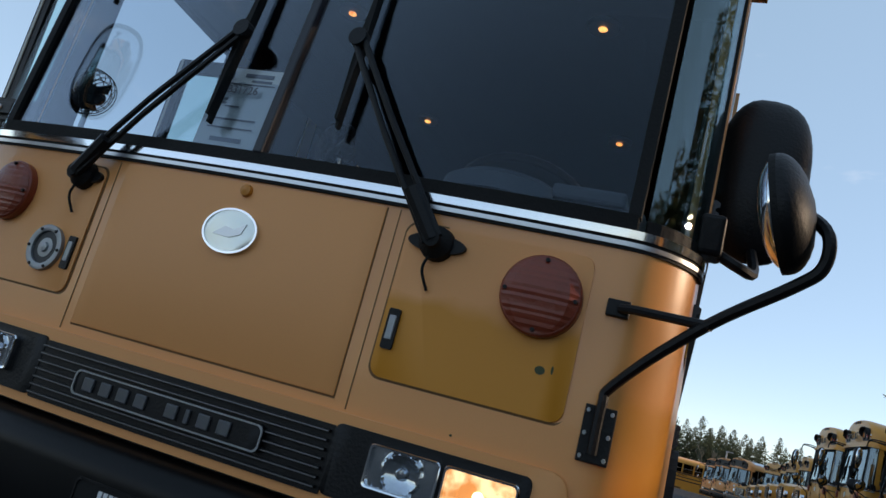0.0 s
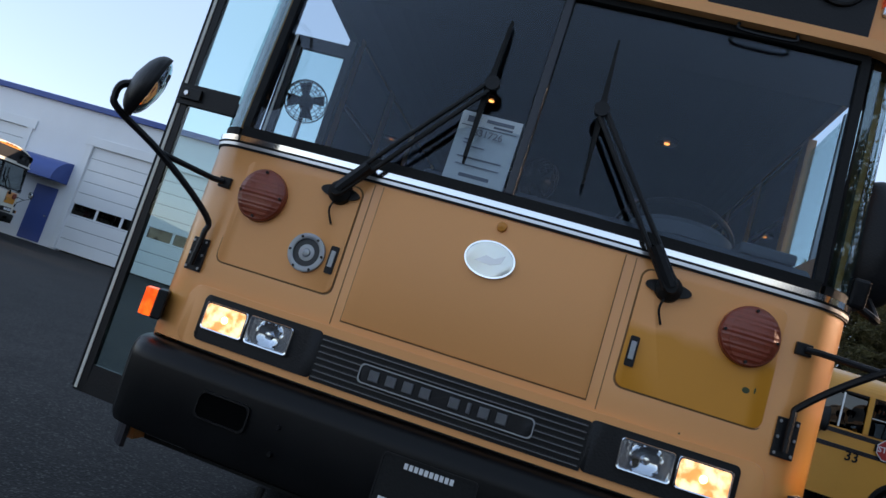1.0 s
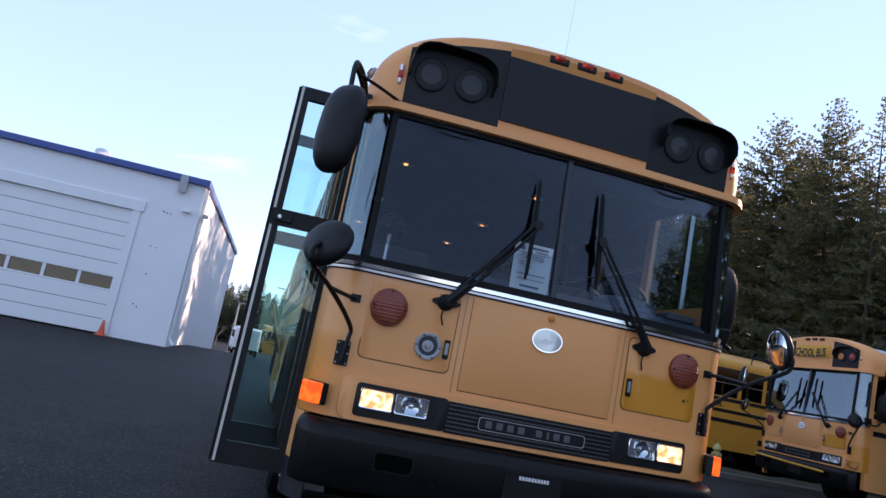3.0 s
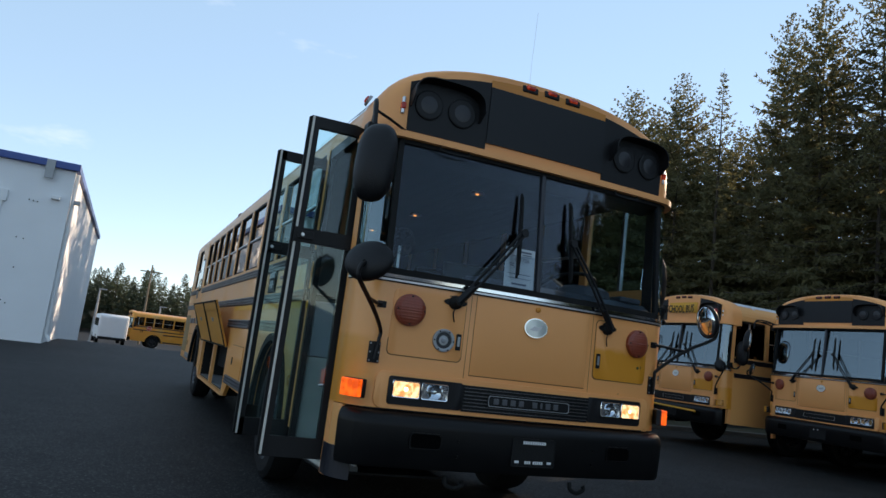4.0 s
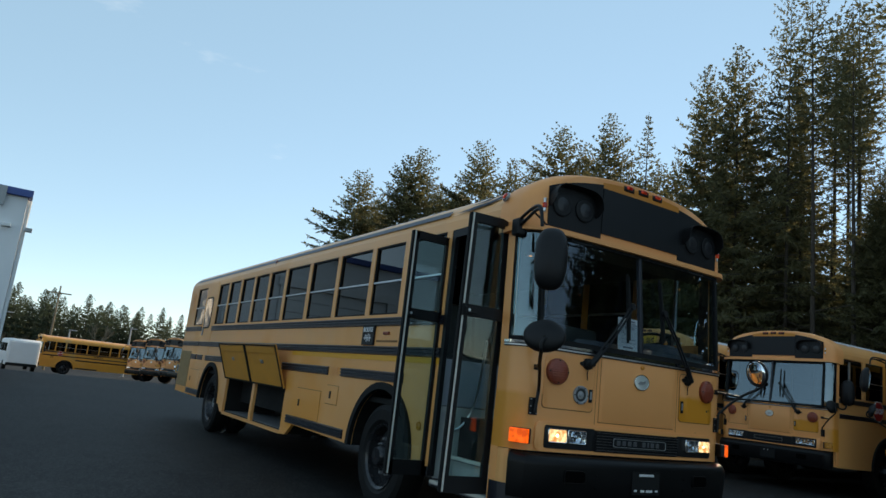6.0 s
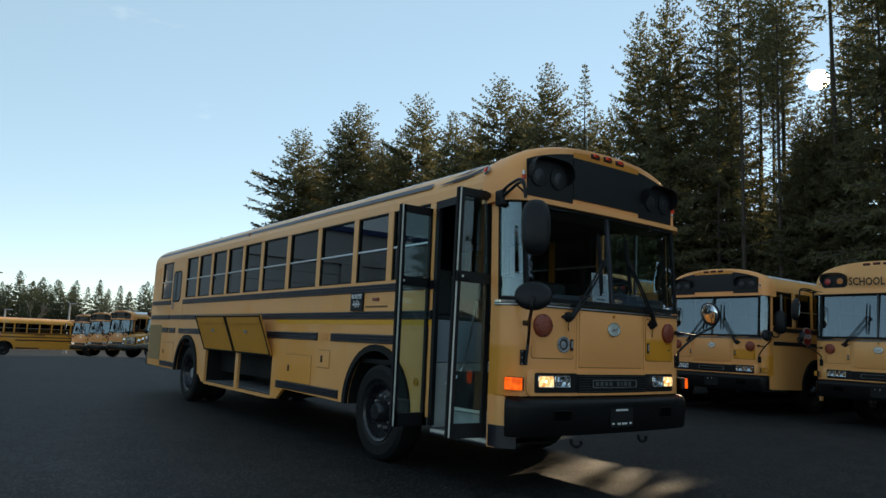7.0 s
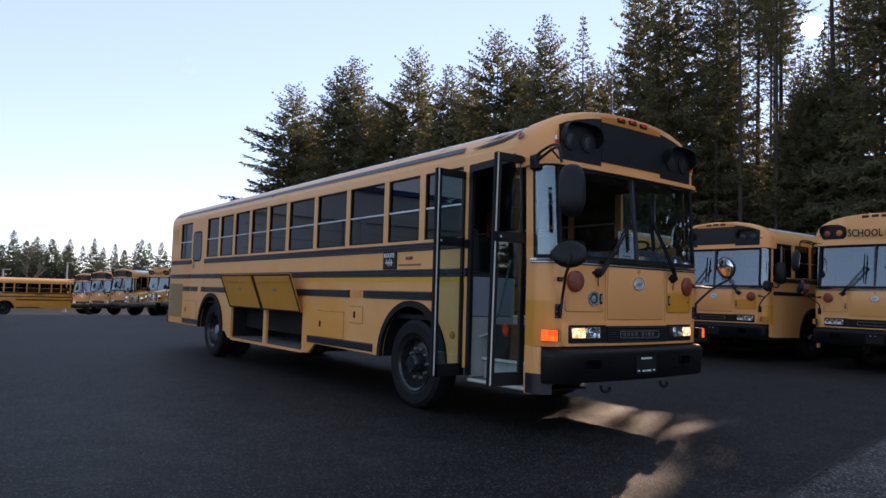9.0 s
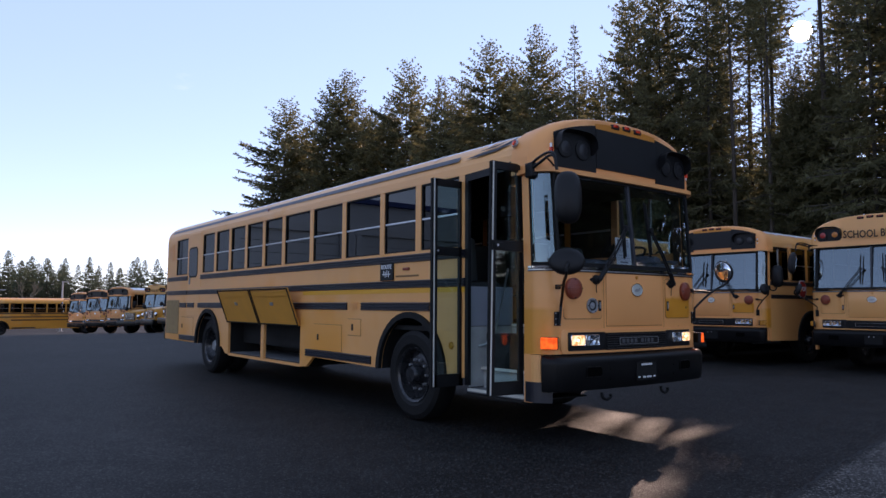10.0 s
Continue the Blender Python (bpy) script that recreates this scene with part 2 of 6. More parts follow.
def tube(points, r, seg=8, bm=None):
    """A round bar along points."""
    bm = bm or bmesh.new()
    pts = [Vector(p) for p in points]
    rings, up = [], None
    for i, p in enumerate(pts):
        way = (pts[min(i + 1, len(pts) - 1)] - pts[max(i - 1, 0)]).normalized()
        up = way.orthogonal() if up is None else (up - way * up.dot(way))
        up.normalize()
        side = way.cross(up)
        rings.append([bm.verts.new(p + (up * math.cos(2 * math.pi * k / seg) + side * math.sin(2 * math.pi * k / seg)) * r) for k in range(seg)])
    for a, b in zip(rings, rings[1:]):
        for k in range(seg):
            bm.faces.new((a[k], a[(k + 1) % seg], b[(k + 1) % seg], b[k]))
    bm.faces.new(rings[0][::-1])
    bm.faces.new(rings[-1])
    return bm


def curve_pts(points, n=6):
    """Points along a smooth line through the given ones."""
    p = [Vector(q) for q in points]
    p = [2 * p[0] - p[1]] + p + [2 * p[-1] - p[-2]]
    out = []
    for i in range(1, len(p) - 2):
        for k in range(n):
            t = k / n
            out.append(0.5 * (2 * p[i] + (p[i + 1] - p[i - 1]) * t + (2 * p[i - 1] - 5 * p[i] + 4 * p[i + 1] - p[i + 2]) * t * t + (3 * p[i] - p[i - 1] - 3 * p[i + 1] + p[i + 2]) * t ** 3))
    return out + [p[-2]]


def lathe(profile, axis="x", at=(0, 0, 0), seg=40, bm=None, caps=True):
    """A turned shape: profile holds (place along the axis, radius)."""
    bm = bm or bmesh.new()
    rings = []
    for a, r in profile:
        ring = []
        for k in range(seg):
            c, s = math.cos(2 * math.pi * k / seg) * r, math.sin(2 * math.pi * k / seg) * r
            q = {"x": (a, c, s), "y": (c, a, s), "z": (c, s, a)}[axis]
            ring.append(bm.verts.new(Vector(at) + Vector(q)))
        rings.append(ring)
    for a, b in zip(rings, rings[1:]):
        for k in range(seg):
            bm.faces.new((a[k], a[(k + 1) % seg], b[(k + 1) % seg], b[k]))
    if caps:
        bm.faces.new(rings[0][::-1])
        bm.faces.new(rings[-1])
    return bm


def ribbon(path, z0, z1, thick, bm=None):
    """An upright band of some thickness along a plan line of (x, y); the thickness goes to the line's right."""
    bm = bm or bmesh.new()
    p = [Vector(q) for q in path]
    cols = []
    for i, q in enumerate(p):
        way = (p[min(i + 1, len(p) - 1)] - p[max(i - 1, 0)]).normalized()
        inn = q + Vector((way.y, -way.x)) * thick
        cols.append([bm.verts.new((*a, z)) for a, z in ((q, z0), (q, z1), (inn, z1), (inn, z0))])
    for a, b in zip(cols, cols[1:]):
        for k in range(4):
            bm.faces.new((a[k], a[(k + 1) % 4], b[(k + 1) % 4], b[k]))
    bm.faces.new(cols[0][::-1])
    bm.faces.new(cols[-1])
    return bm


def writing(text, size, parent, mat, m, name="lettering", thick=0.002, label=""):
    """Letters of the built-in font as a mesh, centred, in the plane of m."""
    cu = bpy.data.curves.new(name, "FONT")
    cu.body, cu.size, cu.align_x, cu.align_y, cu.extrude, cu.resolution_u = text, size, "CENTER", "CENTER", thick, 2
    cu.offset = size * 0.018
    tmp = bpy.data.objects.new(name, cu)
    me = bpy.data.meshes.new_from_object(tmp)
    bpy.data.objects.remove(tmp)
    me.materials.clear()
    me.materials.append(mat)
    ob = new(name, me)
    ob.parent, ob.matrix_local = parent, m
    if label:
        ob["label"] = label
    return ob


# ---- the bus ----
HW, RC, LEN, DROP = 1.22, 0.17, 11.42, 0.05
WINDOWS = ((1.24, 1.91), (2.01, 2.65), (2.745, 3.565), (3.66, 4.475), (4.575, 5.39), (5.49, 6.125), (6.22, 6.85), (6.945, 7.58), (7.68, 8.31), (8.41, 9.04))
SILL, HEAD, SPLIT = 1.805, 2.533, 2.147


def front_path(off=0.0, end=0.27, n=8):
    pts = [(-HW - off, end)]
    for side in (-1, 1):
        c = side * (HW - RC)
        for k in range(n + 1):
            a = radians(180 + 90 * k / n) if side < 0 else radians(270 + 90 * k / n)
            pts.append((c + (RC + off) * math.cos(a), RC + (RC + off) * math.sin(a)))
    return pts + [(HW + off, end)]


def roof_ring(inset=0.0, n=24, lift=0.0):
    """Half-round roof outline of (x, z), from one eave to the other."""
    w, h, out = HW - inset + lift, 0.45 - 0.14 * inset + lift, []
    for k in range(n + 1):
        a = math.pi * (1 - k / n)
        c, s = math.cos(a), math.sin(a)
        out.append((math.copysign(abs(c) ** 0.80, c) * w, 2.54 + abs(s) ** 0.80 * h))
    return out


def arch(cy, cz, r, n=14):
    return [(cy - r * math.cos(math.pi * k / n), cz + r * math.sin(math.pi * k / n)) for k in range(n + 1)]


def loft(rings, closed=False, bm=None):
    bm = bm or bmesh.new()
    vs = [[bm.verts.new(p) for p in ring] for ring in rings]
    for a, b in zip(vs, vs[1:]):
        m = len(a)
        for k in range(m if closed else m - 1):
            bm.faces.new((a[k], a[(k + 1) % m], b[(k + 1) % m], b[k]))
    return bm, vs


def roof_shell(y0, y1, k0, k1, lift=0.0, steps=2, n=24):
    """Part of the roof skin between two outline steps."""
    ring = roof_ring(0, n, lift)[k0:k1 + 1]
    return loft([[(x, y0 + (y1 - y0) * i / steps, z) for x, z in ring] for i in range(steps + 1)])[0]


def rub_rail(root, side, y0, y1, z0, z1, ribs=3, name="rub_rail"):
    """A ribbed rail pressed onto the flank."""
    h, poly = (z1 - z0) / ribs, [(0.0, z0)]
    for k in range(ribs):
        z = z0 + k * h
        poly += [(0.010, z + 0.12 * h), (0.020, z + 0.30 * h), (0.020, z + 0.70 * h), (0.010, z + 0.88 * h)]
    poly += [(0.0, z1)]
    poly = [(side * (HW + x), z) for x, z in poly]
    return part(name, prism(poly, y0, y1, "y"), RAIL, root)


def wheel(root, x, y, side, dual=False, full=True):
    tyre_w, r = 0.27, 0.495
    e = new("wheel")
    e.parent, e.location = root, (x, y, r - DROP)
    s = side
    smooth(part("tyre", lathe([(-0.10 * s, 0.28), (-0.135 * s, 0.34), (-0.135 * s, 0.435), (-0.11 * s, 0.482), (-0.05 * s, r), (0.05 * s, r), (0.11 * s, 0.482), (0.135 * s, 0.435), (0.135 * s, 0.34), (0.10 * s, 0.285)], "x", caps=False), TYRE, e))
    deep = -0.06 if dual else 0.045
    rim = smooth(part("rim", lathe([(deep * s, 0.0), (deep * s, 0.05), (deep * s, 0.12), (deep * s, 0.20), (0.02 * s, 0.255), (0.108 * s, 0.275), (0.125 * s, 0.300), (0.10 * s, 0.305), (-0.09 * s, 0.30)], "x"), RIM, e))
    smooth(part("hub", lathe([(deep * s, 0.115), ((deep + 0.09) * s, 0.105), ((deep + 0.12) * s, 0.08), ((deep + 0.12) * s, 0.0)], "x", seg=24), RIM if not dual else GREYCAST, e))
    for k in range(10 if full else 0):
        a = 2 * math.pi * k / 10
        part("wheel_nut", lathe([(deep * s, 0.017), ((deep + 0.035) * s, 0.014)], "x", (0, 0.165 * math.cos(a), 0.165 * math.sin(a)), 6), GREYCAST, e)
    if dual:
        smooth(part("inner_tyre", lathe([(-0.46 * s, 0.29), (-0.48 * s, 0.44), (-0.40 * s, r), (-0.28 * s, r), (-0.21 * s, 0.44), (-0.22 * s, 0.29)], "x", seg=32, caps=False), TYRE, e))


def windows(root, side, fancy, paint, sashes=True, mat=TINT):
    """Pillars, sashes and panes of one flank."""
    x0, x1 = side * (HW - 0.035), side * HW
    edges = [1.15] + [v for w in WINDOWS for v in w] + [9.12]
    for a, b in zip(edges[0::2], edges[1::2]):
        part("window_pillar", box(*sorted((x0, x1 + side * 0.004)), a, b, SILL, HEAD), paint, root)
    for a, b in WINDOWS + ((9.94, 10.66),):
        w = new("window")
        w.parent = root
        f = bmesh.new()
        d0, d1 = sorted((side * (HW - 0.03), side * (HW - 0.006)))
        t = 0.016
        for q in ((a, a + t, SILL, HEAD), (b - t, b, SILL, HEAD), (a, b, SILL, SILL + t), (a, b, HEAD - t, HEAD)):
            box(d0, d1, *q, bm=f)
        part("window_frame", f, BLACK if not fancy else RUBBER, w)
        part("window_rail", box(*sorted((side * (HW - 0.034), side * (HW - 0.002))), a + t, b - t, SPLIT - 0.009, SPLIT + 0.009), ALLOY, w)
        if not fancy:
            part("pane", box(*sorted((side * (HW - 0.028), side * (HW - 0.024))), a + t, b - t, SILL + t, HEAD - t), mat, w)
            continue
        part("lower_pane", box(*sorted((side * (HW - 0.022), side * (HW - 0.018))), a + t, b - t, SILL + t, SPLIT - 0.012), mat, w)
        part("upper_pane", box(*sorted((side * (HW - 0.030), side * (HW - 0.026))), a + t, b - t, SPLIT + 0.012, HEAD - t), mat, w)


def flank(root, side, paint, bins):
    """The lower side wall, the strip above the windows and the panels between."""
    x0, x1 = sorted((side * (HW - 0.04), side * HW))
    y0 = 1.15 if side < 0 else 0.27
    fore = arch(2.10, 0.47, 0.61)
    aft = arch(8.64, 0.47, 0.60)
    bm = bmesh.new()
    if bins:
        prism([(y0, 0.49)] + fore + [(4.42, 0.495), (4.63, 0.35), (4.82, 0.35), (4.82, SILL), (y0, SILL)], x0, x1, "x", bm)
        box(x0, x1, 4.82, 7.60, 0.905, SILL, bm=bm)
        box(x0, x1, 4.82, 7.60, 0.335, 0.375, bm=bm)
        box(x0, x1, 6.09, 6.20, 0.375, 0.905, bm=bm)
        prism([(7.60, 0.36), (7.72, 0.36), (7.90, 0.47)] + aft + [(LEN - 0.12, 0.48), (LEN - 0.12, SILL), (7.60, SILL)], x0, x1, "x", bm)
    else:
        prism([(y0, 0.49)] + fore + aft + [(LEN - 0.12, 0.48), (LEN - 0.12, SILL), (y0, SILL)], x0, x1, "x", bm)
    wall = part("side_wall", bm, paint, root)
    part("eave_panel", box(x0, x1, 0.27, LEN - 0.12, HEAD, 2.545), paint, root)
    part("rear_quarter", box(x0, x1, 10.66, LEN - 0.12, SILL, HEAD), paint, root)
    if side < 0:
        ed = part("emergency_door", box(x0 - 0.006, x1, 9.13, 9.90, 0.98, 2.60, 0.008), paint, root, "plain side emergency door with a small rounded window")
        part("door_window", prism(rrect(9.57, 2.03, 0.47, 0.54, 0.09), -HW - 0.012, -HW - 0.002, "x"), TINT, ed)
        fr = prism(rrect(9.57, 2.03, 0.53, 0.60, 0.11), -HW - 0.009, -HW - 0.004, "x")
        part("window_seal", fr, RUBBER, ed)
        part("door_latch", box(-HW - 0.03, -HW - 0.006, 9.72, 9.76, 1.60, 1.74, 0.006), GREYCAST, ed)
    else:
        part("window_pillar", box(x0, x1, 9.12, 9.93, SILL, HEAD), paint, root)
    part("window_pillar", box(x0, x1, 9.90 if side < 0 else 9.93, 9.94, SILL, HEAD), paint, root)
    for cy, r in ((2.10, 0.61), (8.64, 0.60)):
        lip = bmesh.new()
        ring = arch(cy, 0.47, r - 0.01, 18)
        prism([(y, z) for y, z in arch(cy, 0.47, r + 0.055, 18)] + ring[::-1], *sorted((side * (HW - 0.01), side * (HW + 0.035))), "x", lip)
        part("wheel_arch_lip", lip, RUBBER, root)
        tun = [[(x, y, z) for y, z in arch(cy, 0.47, r - 0.005, 14)] for x in (side * (HW - 0.02), side * 0.55)]
        part("wheel_well", loft(tun)[0], RUBBER, root)
    return wall


def front_shell(root, paint):
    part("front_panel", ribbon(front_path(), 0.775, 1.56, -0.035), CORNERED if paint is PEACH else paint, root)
    for side in (-1, 1):
        part("corner_post", box(*sorted((side * (HW - 0.05), side * HW)), 0.175, 0.272, 0.345 if side < 0 else 0.5, 0.775), paint, root)
        part("corner_post", box(*sorted((side * (HW - 0.05), side * (HW + 0.002))), 0.172, 0.272, 1.56, 2.54), paint, root)
        # Near-black sheet added to keep the post's inner face as dark as the cab.
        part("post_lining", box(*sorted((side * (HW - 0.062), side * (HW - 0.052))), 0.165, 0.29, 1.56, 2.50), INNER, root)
    rings = []
    n = 6
    for k in range(n + 1):
        th = radians(90 * k / n)
        d, y = RC * (1 - math.cos(th)), RC * (1 - math.sin(th))
        ring = roof_ring(d)
        rings.append([(ring[0][0], y, 2.40)] + [(x, y, z) for x, z in ring] + [(ring[-1][0], y, 2.40)])
    ring = roof_ring(0)
    rings.insert(0, [(ring[0][0], 0.45, 2.40)] + [(x, 0.45, z) for x, z in ring] + [(ring[-1][0], 0.45, 2.40)])
    bm, vs = loft(rings)
    bm.faces.new(vs[-1])
    cap = smooth(part("front_cap", bm, paint, root), 50)
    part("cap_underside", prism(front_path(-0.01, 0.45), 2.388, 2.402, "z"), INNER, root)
    part("visor_lip", ribbon(front_path(0.0, 0.30), 2.375, 2.415, 0.045), paint, root)
    return cap


def sign_face(root, cap, lettered=False, lit=False):
    """The black panels over the windshield, with hooded warning lamps."""
    def top(x):
        return 2.915 - 0.16 * (abs(x) / 1.03) ** 2.4
    for side in (-1, 1):
        xs = [0.47 + 0.57 * k / 8 for k in range(9)]
        if lettered is not True:
            poly = [(side * x, top(x)) for x in xs] + [(side * 1.03, 2.432), (side * 0.47, 2.432)]
            pan = part("sign_panel", prism(poly, -0.008, 0.0, "y"), BLACK, cap)
        else:
            pan = part("sign_panel", prism(rrect(side * 0.78, 2.63, 0.50, 0.26, 0.08), -0.008, 0.0, "y"), BLACK, cap)
        for k, x in enumerate((0.66, 0.895)):
            lamp = part("warning_lamp", lathe([(0.0, 0.098), (-0.012, 0.097), (-0.015, 0.088)], "y", (side * x, -0.008, 2.622), 28), BLACK, root)
            mat = (WARN_AMBER if k == 0 else WARN_RED) if lettered else LENS_DARK
            smooth(part("lens", lathe([(-0.004, 0.088), (-0.012, 0.076), (-0.017, 0.045), (-0.019, 0.0)], "y", (side * x, -0.008, 2.622), 28), mat, lamp))
        hood, path = bmesh.new(), []
        for k in range(15):
            a = radians(195 - 210 * k / 14)
            path.append((side * 0.78 + math.copysign(abs(math.cos(a)) ** 0.55, math.cos(a)) * 0.245, 2.635 + math.copysign(abs(math.sin(a)) ** 0.7, math.sin(a)) * 0.135))
        ring = []
        for x, z in path:
            out = Vector((x - side * 0.78, z - 2.635)).normalized() * 0.008
            reach = -0.095 if z > 2.62 else -0.04
            ring.append([(x, 0.0, z), (x, reach, z + 0.01), (x + out.x, reach, z + out.y + 0.01), (x + out.x, 0.0, z + out.y)])
        loft(ring, True, hood)
        part("lamp_hood", hood, BLACK, pan)
    if lettered == "box":
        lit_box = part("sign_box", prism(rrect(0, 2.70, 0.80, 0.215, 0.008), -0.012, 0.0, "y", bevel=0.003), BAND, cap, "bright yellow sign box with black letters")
        writing("SCHOOL BUS", 0.165, lit_box, BLACK, pose(0, -0.016, 2.70, 90) @ Matrix.Diagonal((0.80, 1.35, 1, 1)))
    elif lettered:
        writing("SCHOOL BUS", 0.19, cap, BLACK, pose(0, -0.006, 2.635, 90) @ Matrix.Diagonal((0.82, 1.08, 1, 1)), label="black SCHOOL BUS lettering")
    else:
        xs = [-0.468 + 0.936 * k / 8 for k in range(9)]
        part("sign_cover", prism([(-0.468, 2.475)] + [(x, min(top(x), 2.86)) for x in xs] + [(0.468, 2.475)], -0.014, 0.0, "y"), DARKCOVER, cap, "smoky black destination sign cover")
        seam = [(-0.468, 2.862)] + [(x, top(x) + 0.02) for x in xs] + [(0.468, 2.862)]
        part("cap_patch", prism(seam, -0.004, 0.0, "y"), FRESH, cap, "darker yellow strip over the sign")
    for x in (-0.175, 0.0, 0.175):
        z = 2.935 - 0.006 * abs(x) / 0.175
        base = part("clearance_lamp", box(x - 0.062, x + 0.062, -0.012, 0.10, z - 0.032, z + 0.016, 0.010), BLACK, root)
        part("lens", box(x - 0.036, x + 0.036, -0.022, 0.06, z - 0.012, z + 0.019, 0.010), LIT_RED if lit else LENS_RED, base)
    for side in (-1, 1):
        b = part("marker_lamp", box(side * 1.075 - 0.012, side * 1.075 + 0.012, -0.012, 0.03, 2.53, 2.645, 0.008), ALLOY, root)
        part("lens", box(side * 1.075 - 0.016, side * 1.075 + 0.016, -0.02, 0.02, 2.562, 2.605, 0.006), LIT_RED if lit else LENS_AMBER, b)


def glazing(root, main):
    """Windshield halves, corner panes, their rubber and the centre bar."""
    f = bmesh.new()
    for q in ((-1.06, 1.06, 1.56, 1.605), (-1.06, 1.06, 2.35, 2.40), (-1.065, -1.03, 1.60, 2.36), (1.03, 1.065, 1.60, 2.36)):
        box(q[0], q[1], -0.006, 0.03, q[2], q[3], bm=f)
    part("windshield_frame", f, RUBBER, root)
    part("centre_bar", box(-0.016, 0.016, -0.010, 0.03, 1.60, 2.36, 0.006), RAIL, root)
    for side in (-1, 1):
        a, b = sorted((side * 0.02, side * 1.03))
        lean = 0.0 if main else 0.04
        g = part("windshield", prism([(0.008, 1.60), (0.008 + lean, 2.36), (0.013 + lean, 2.36), (0.013, 1.60)], a, b, "x"), GLASS if main else TINT2, root, "clear curved-corner windshield half")
        g.visible_shadow = False
        arc = []
        for k in range(7):
            t = radians(12 + 78 * k / 6)
            arc.append((side * (HW - RC + 0.164 * math.sin(t)), RC - 0.164 * math.cos(t)))
        pane = part("corner_pane", ribbon(arc if side > 0 else arc[::-1], 1.60, 2.37, -0.004), CORNERGLASS if main else TINT2, root, "narrow green-tinted corner window")
        pane.visible_shadow = False
        fr = bmesh.new()
        for z0, z1 in ((1.56, 1.60), (2.365, 2.40)):
            ribbon(arc if side > 0 else arc[::-1], z0, z1, -0.02, fr)
        box(*sorted((side * (HW - 0.03), side * (HW - 0.002))), 0.15, 0.172, 1.56, 2.40, bm=fr)
        part("corner_pane_frame", fr, RUBBER, root)
    for z0, z1, m, o in ((1.546, 1.566, CHROME, 0.014), (1.538, 1.546, RUBBER, 0.010), (1.527, 1.538, ALLOY, 0.012), (1.519, 1.527, RUBBER, 0.009)):
        part("belt_trim", ribbon(front_path(0.0, 0.20), z0, z1, o), m, root)


def wiper(root, pivot, elbow, top, low, full=True):
    e = new("wiper")
    e.parent = root
    px, pz = pivot
    part("pivot_boot", lathe([(0.0, 0.045), (-0.025, 0.042), (-0.045, 0.022), (-0.06, 0.020), (-0.06, 0.0)], "y", (px, -0.006, pz), 20), RUBBER, e)
    part("pivot_plate", prism(oval(px, pz, 0.075, 0.024), -0.02, -0.008, "y"), BLACK, e)
    ex, ez = elbow
    way = Vector((ex - px, 0, ez - pz)).normalized()
    off = Vector((-way.z, 0, way.x)) * 0.018
    for s in (-1, 1):
        part("wiper_arm", tube([Vector((px, -0.055, pz)) + off * s, Vector((ex, -0.060, ez)) + off * s * 0.7], 0.009, 8), BLACK, e)
    part("arm_sleeve", tube([(px, -0.05, pz), (px + way.x * 0.14, -0.062, pz + way.z * 0.14)], 0.022, 8), BLACK, e)
    part("arm_joint", lathe([(-0.075, 0.026), (-0.045, 0.026)], "y", (ex, 0, ez), 12), BLACK, e)
    tx, tz = top
    lx, lz = low
    blade = bmesh.new()
    box(-0.004, 0.004, -0.030, -0.010, lz, tz, bm=blade)
    bow = [(0.004, lz + 0.02), (0.008, (lz + tz) / 2 - 0.1), (0.012, (lz + tz) / 2), (0.008, (lz + tz) / 2 + 0.1), (0.004, tz - 0.02)]
    prism([(x, z) for x, z in bow] + [(-x, z) for x, z in bow[::-1]], -0.045, -0.029, "y", blade)
    b = part("wiper_blade", blade, RUBBER, e)
    mid = (tz + lz) / 2
    b.matrix_local = pose((tx + lx) / 2, 0, mid, 0, math.degrees(math.atan2(tx - lx, tz - lz)), 0) @ pose(0, 0, -mid)
    if full:
        part("washer_hose", tube(curve_pts([(px, -0.03, pz - 0.02), (px - 0.015, -0.03, pz - 0.07), (px + 0.004, -0.015, pz - 0.12)]), 0.004, 6), RUBBER, e)


def dome_mirror(parent, at, toward, a, b, depth, name):
    """An oval or oblong mirror with a domed black back."""
    square = 0.72 if "tall" in name else 1.0

    def oval(cx, cz, ra, rb, n=28):
        return [(cx + ra * math.copysign(abs(math.cos(2 * math.pi * k / n)) ** square, math.cos(2 * math.pi * k / n)), cz + rb * math.copysign(abs(math.sin(2 * math.pi * k / n)) ** square, math.sin(2 * math.pi * k / n))) for k in range(n)]
    e = new(name)
    e.parent = parent
    e.matrix_local = look(at, toward)
    bm, rings = bmesh.new(), []
    for k in range(7):
        t = k / 6
        s = math.sqrt(max(0.0, 1 - (t * 0.985) ** 2))
        rings.append([(x * s, z * s, depth * t) for x, z in oval(0, 0, a, b, 32)])
    bm, vs = loft(rings, True, bm)
    bm.faces.new(vs[-1])
    smooth(part("mirror_shell", bm, BLACK, e), 60)
    bm, rings = bmesh.new(), []
    for k in range(6):
        t = k / 5
        s = math.sqrt(max(0.0, 1 - (t * 0.98) ** 2)) * 0.93
        rings.append([(x * s, z * s, -depth * 0.75 * t - 0.004) for x, z in oval(0, 0, a, b, 32)])
    bm, vs = loft(rings, True, bm)
    bm.faces.new(vs[-1])
    smooth(part("mirror_face", bm, MIRROR, e, "convex mirror glass"), 60)
    part("mirror_rim", loft([[(x * s, z * s, d) for x, z in oval(0, 0, a, b, 32)] for s, d in ((1.0, 0.0), (1.0, -0.012), (0.92, -0.012), (0.92, 0.0))], True)[0], RUBBER, e)
    return e


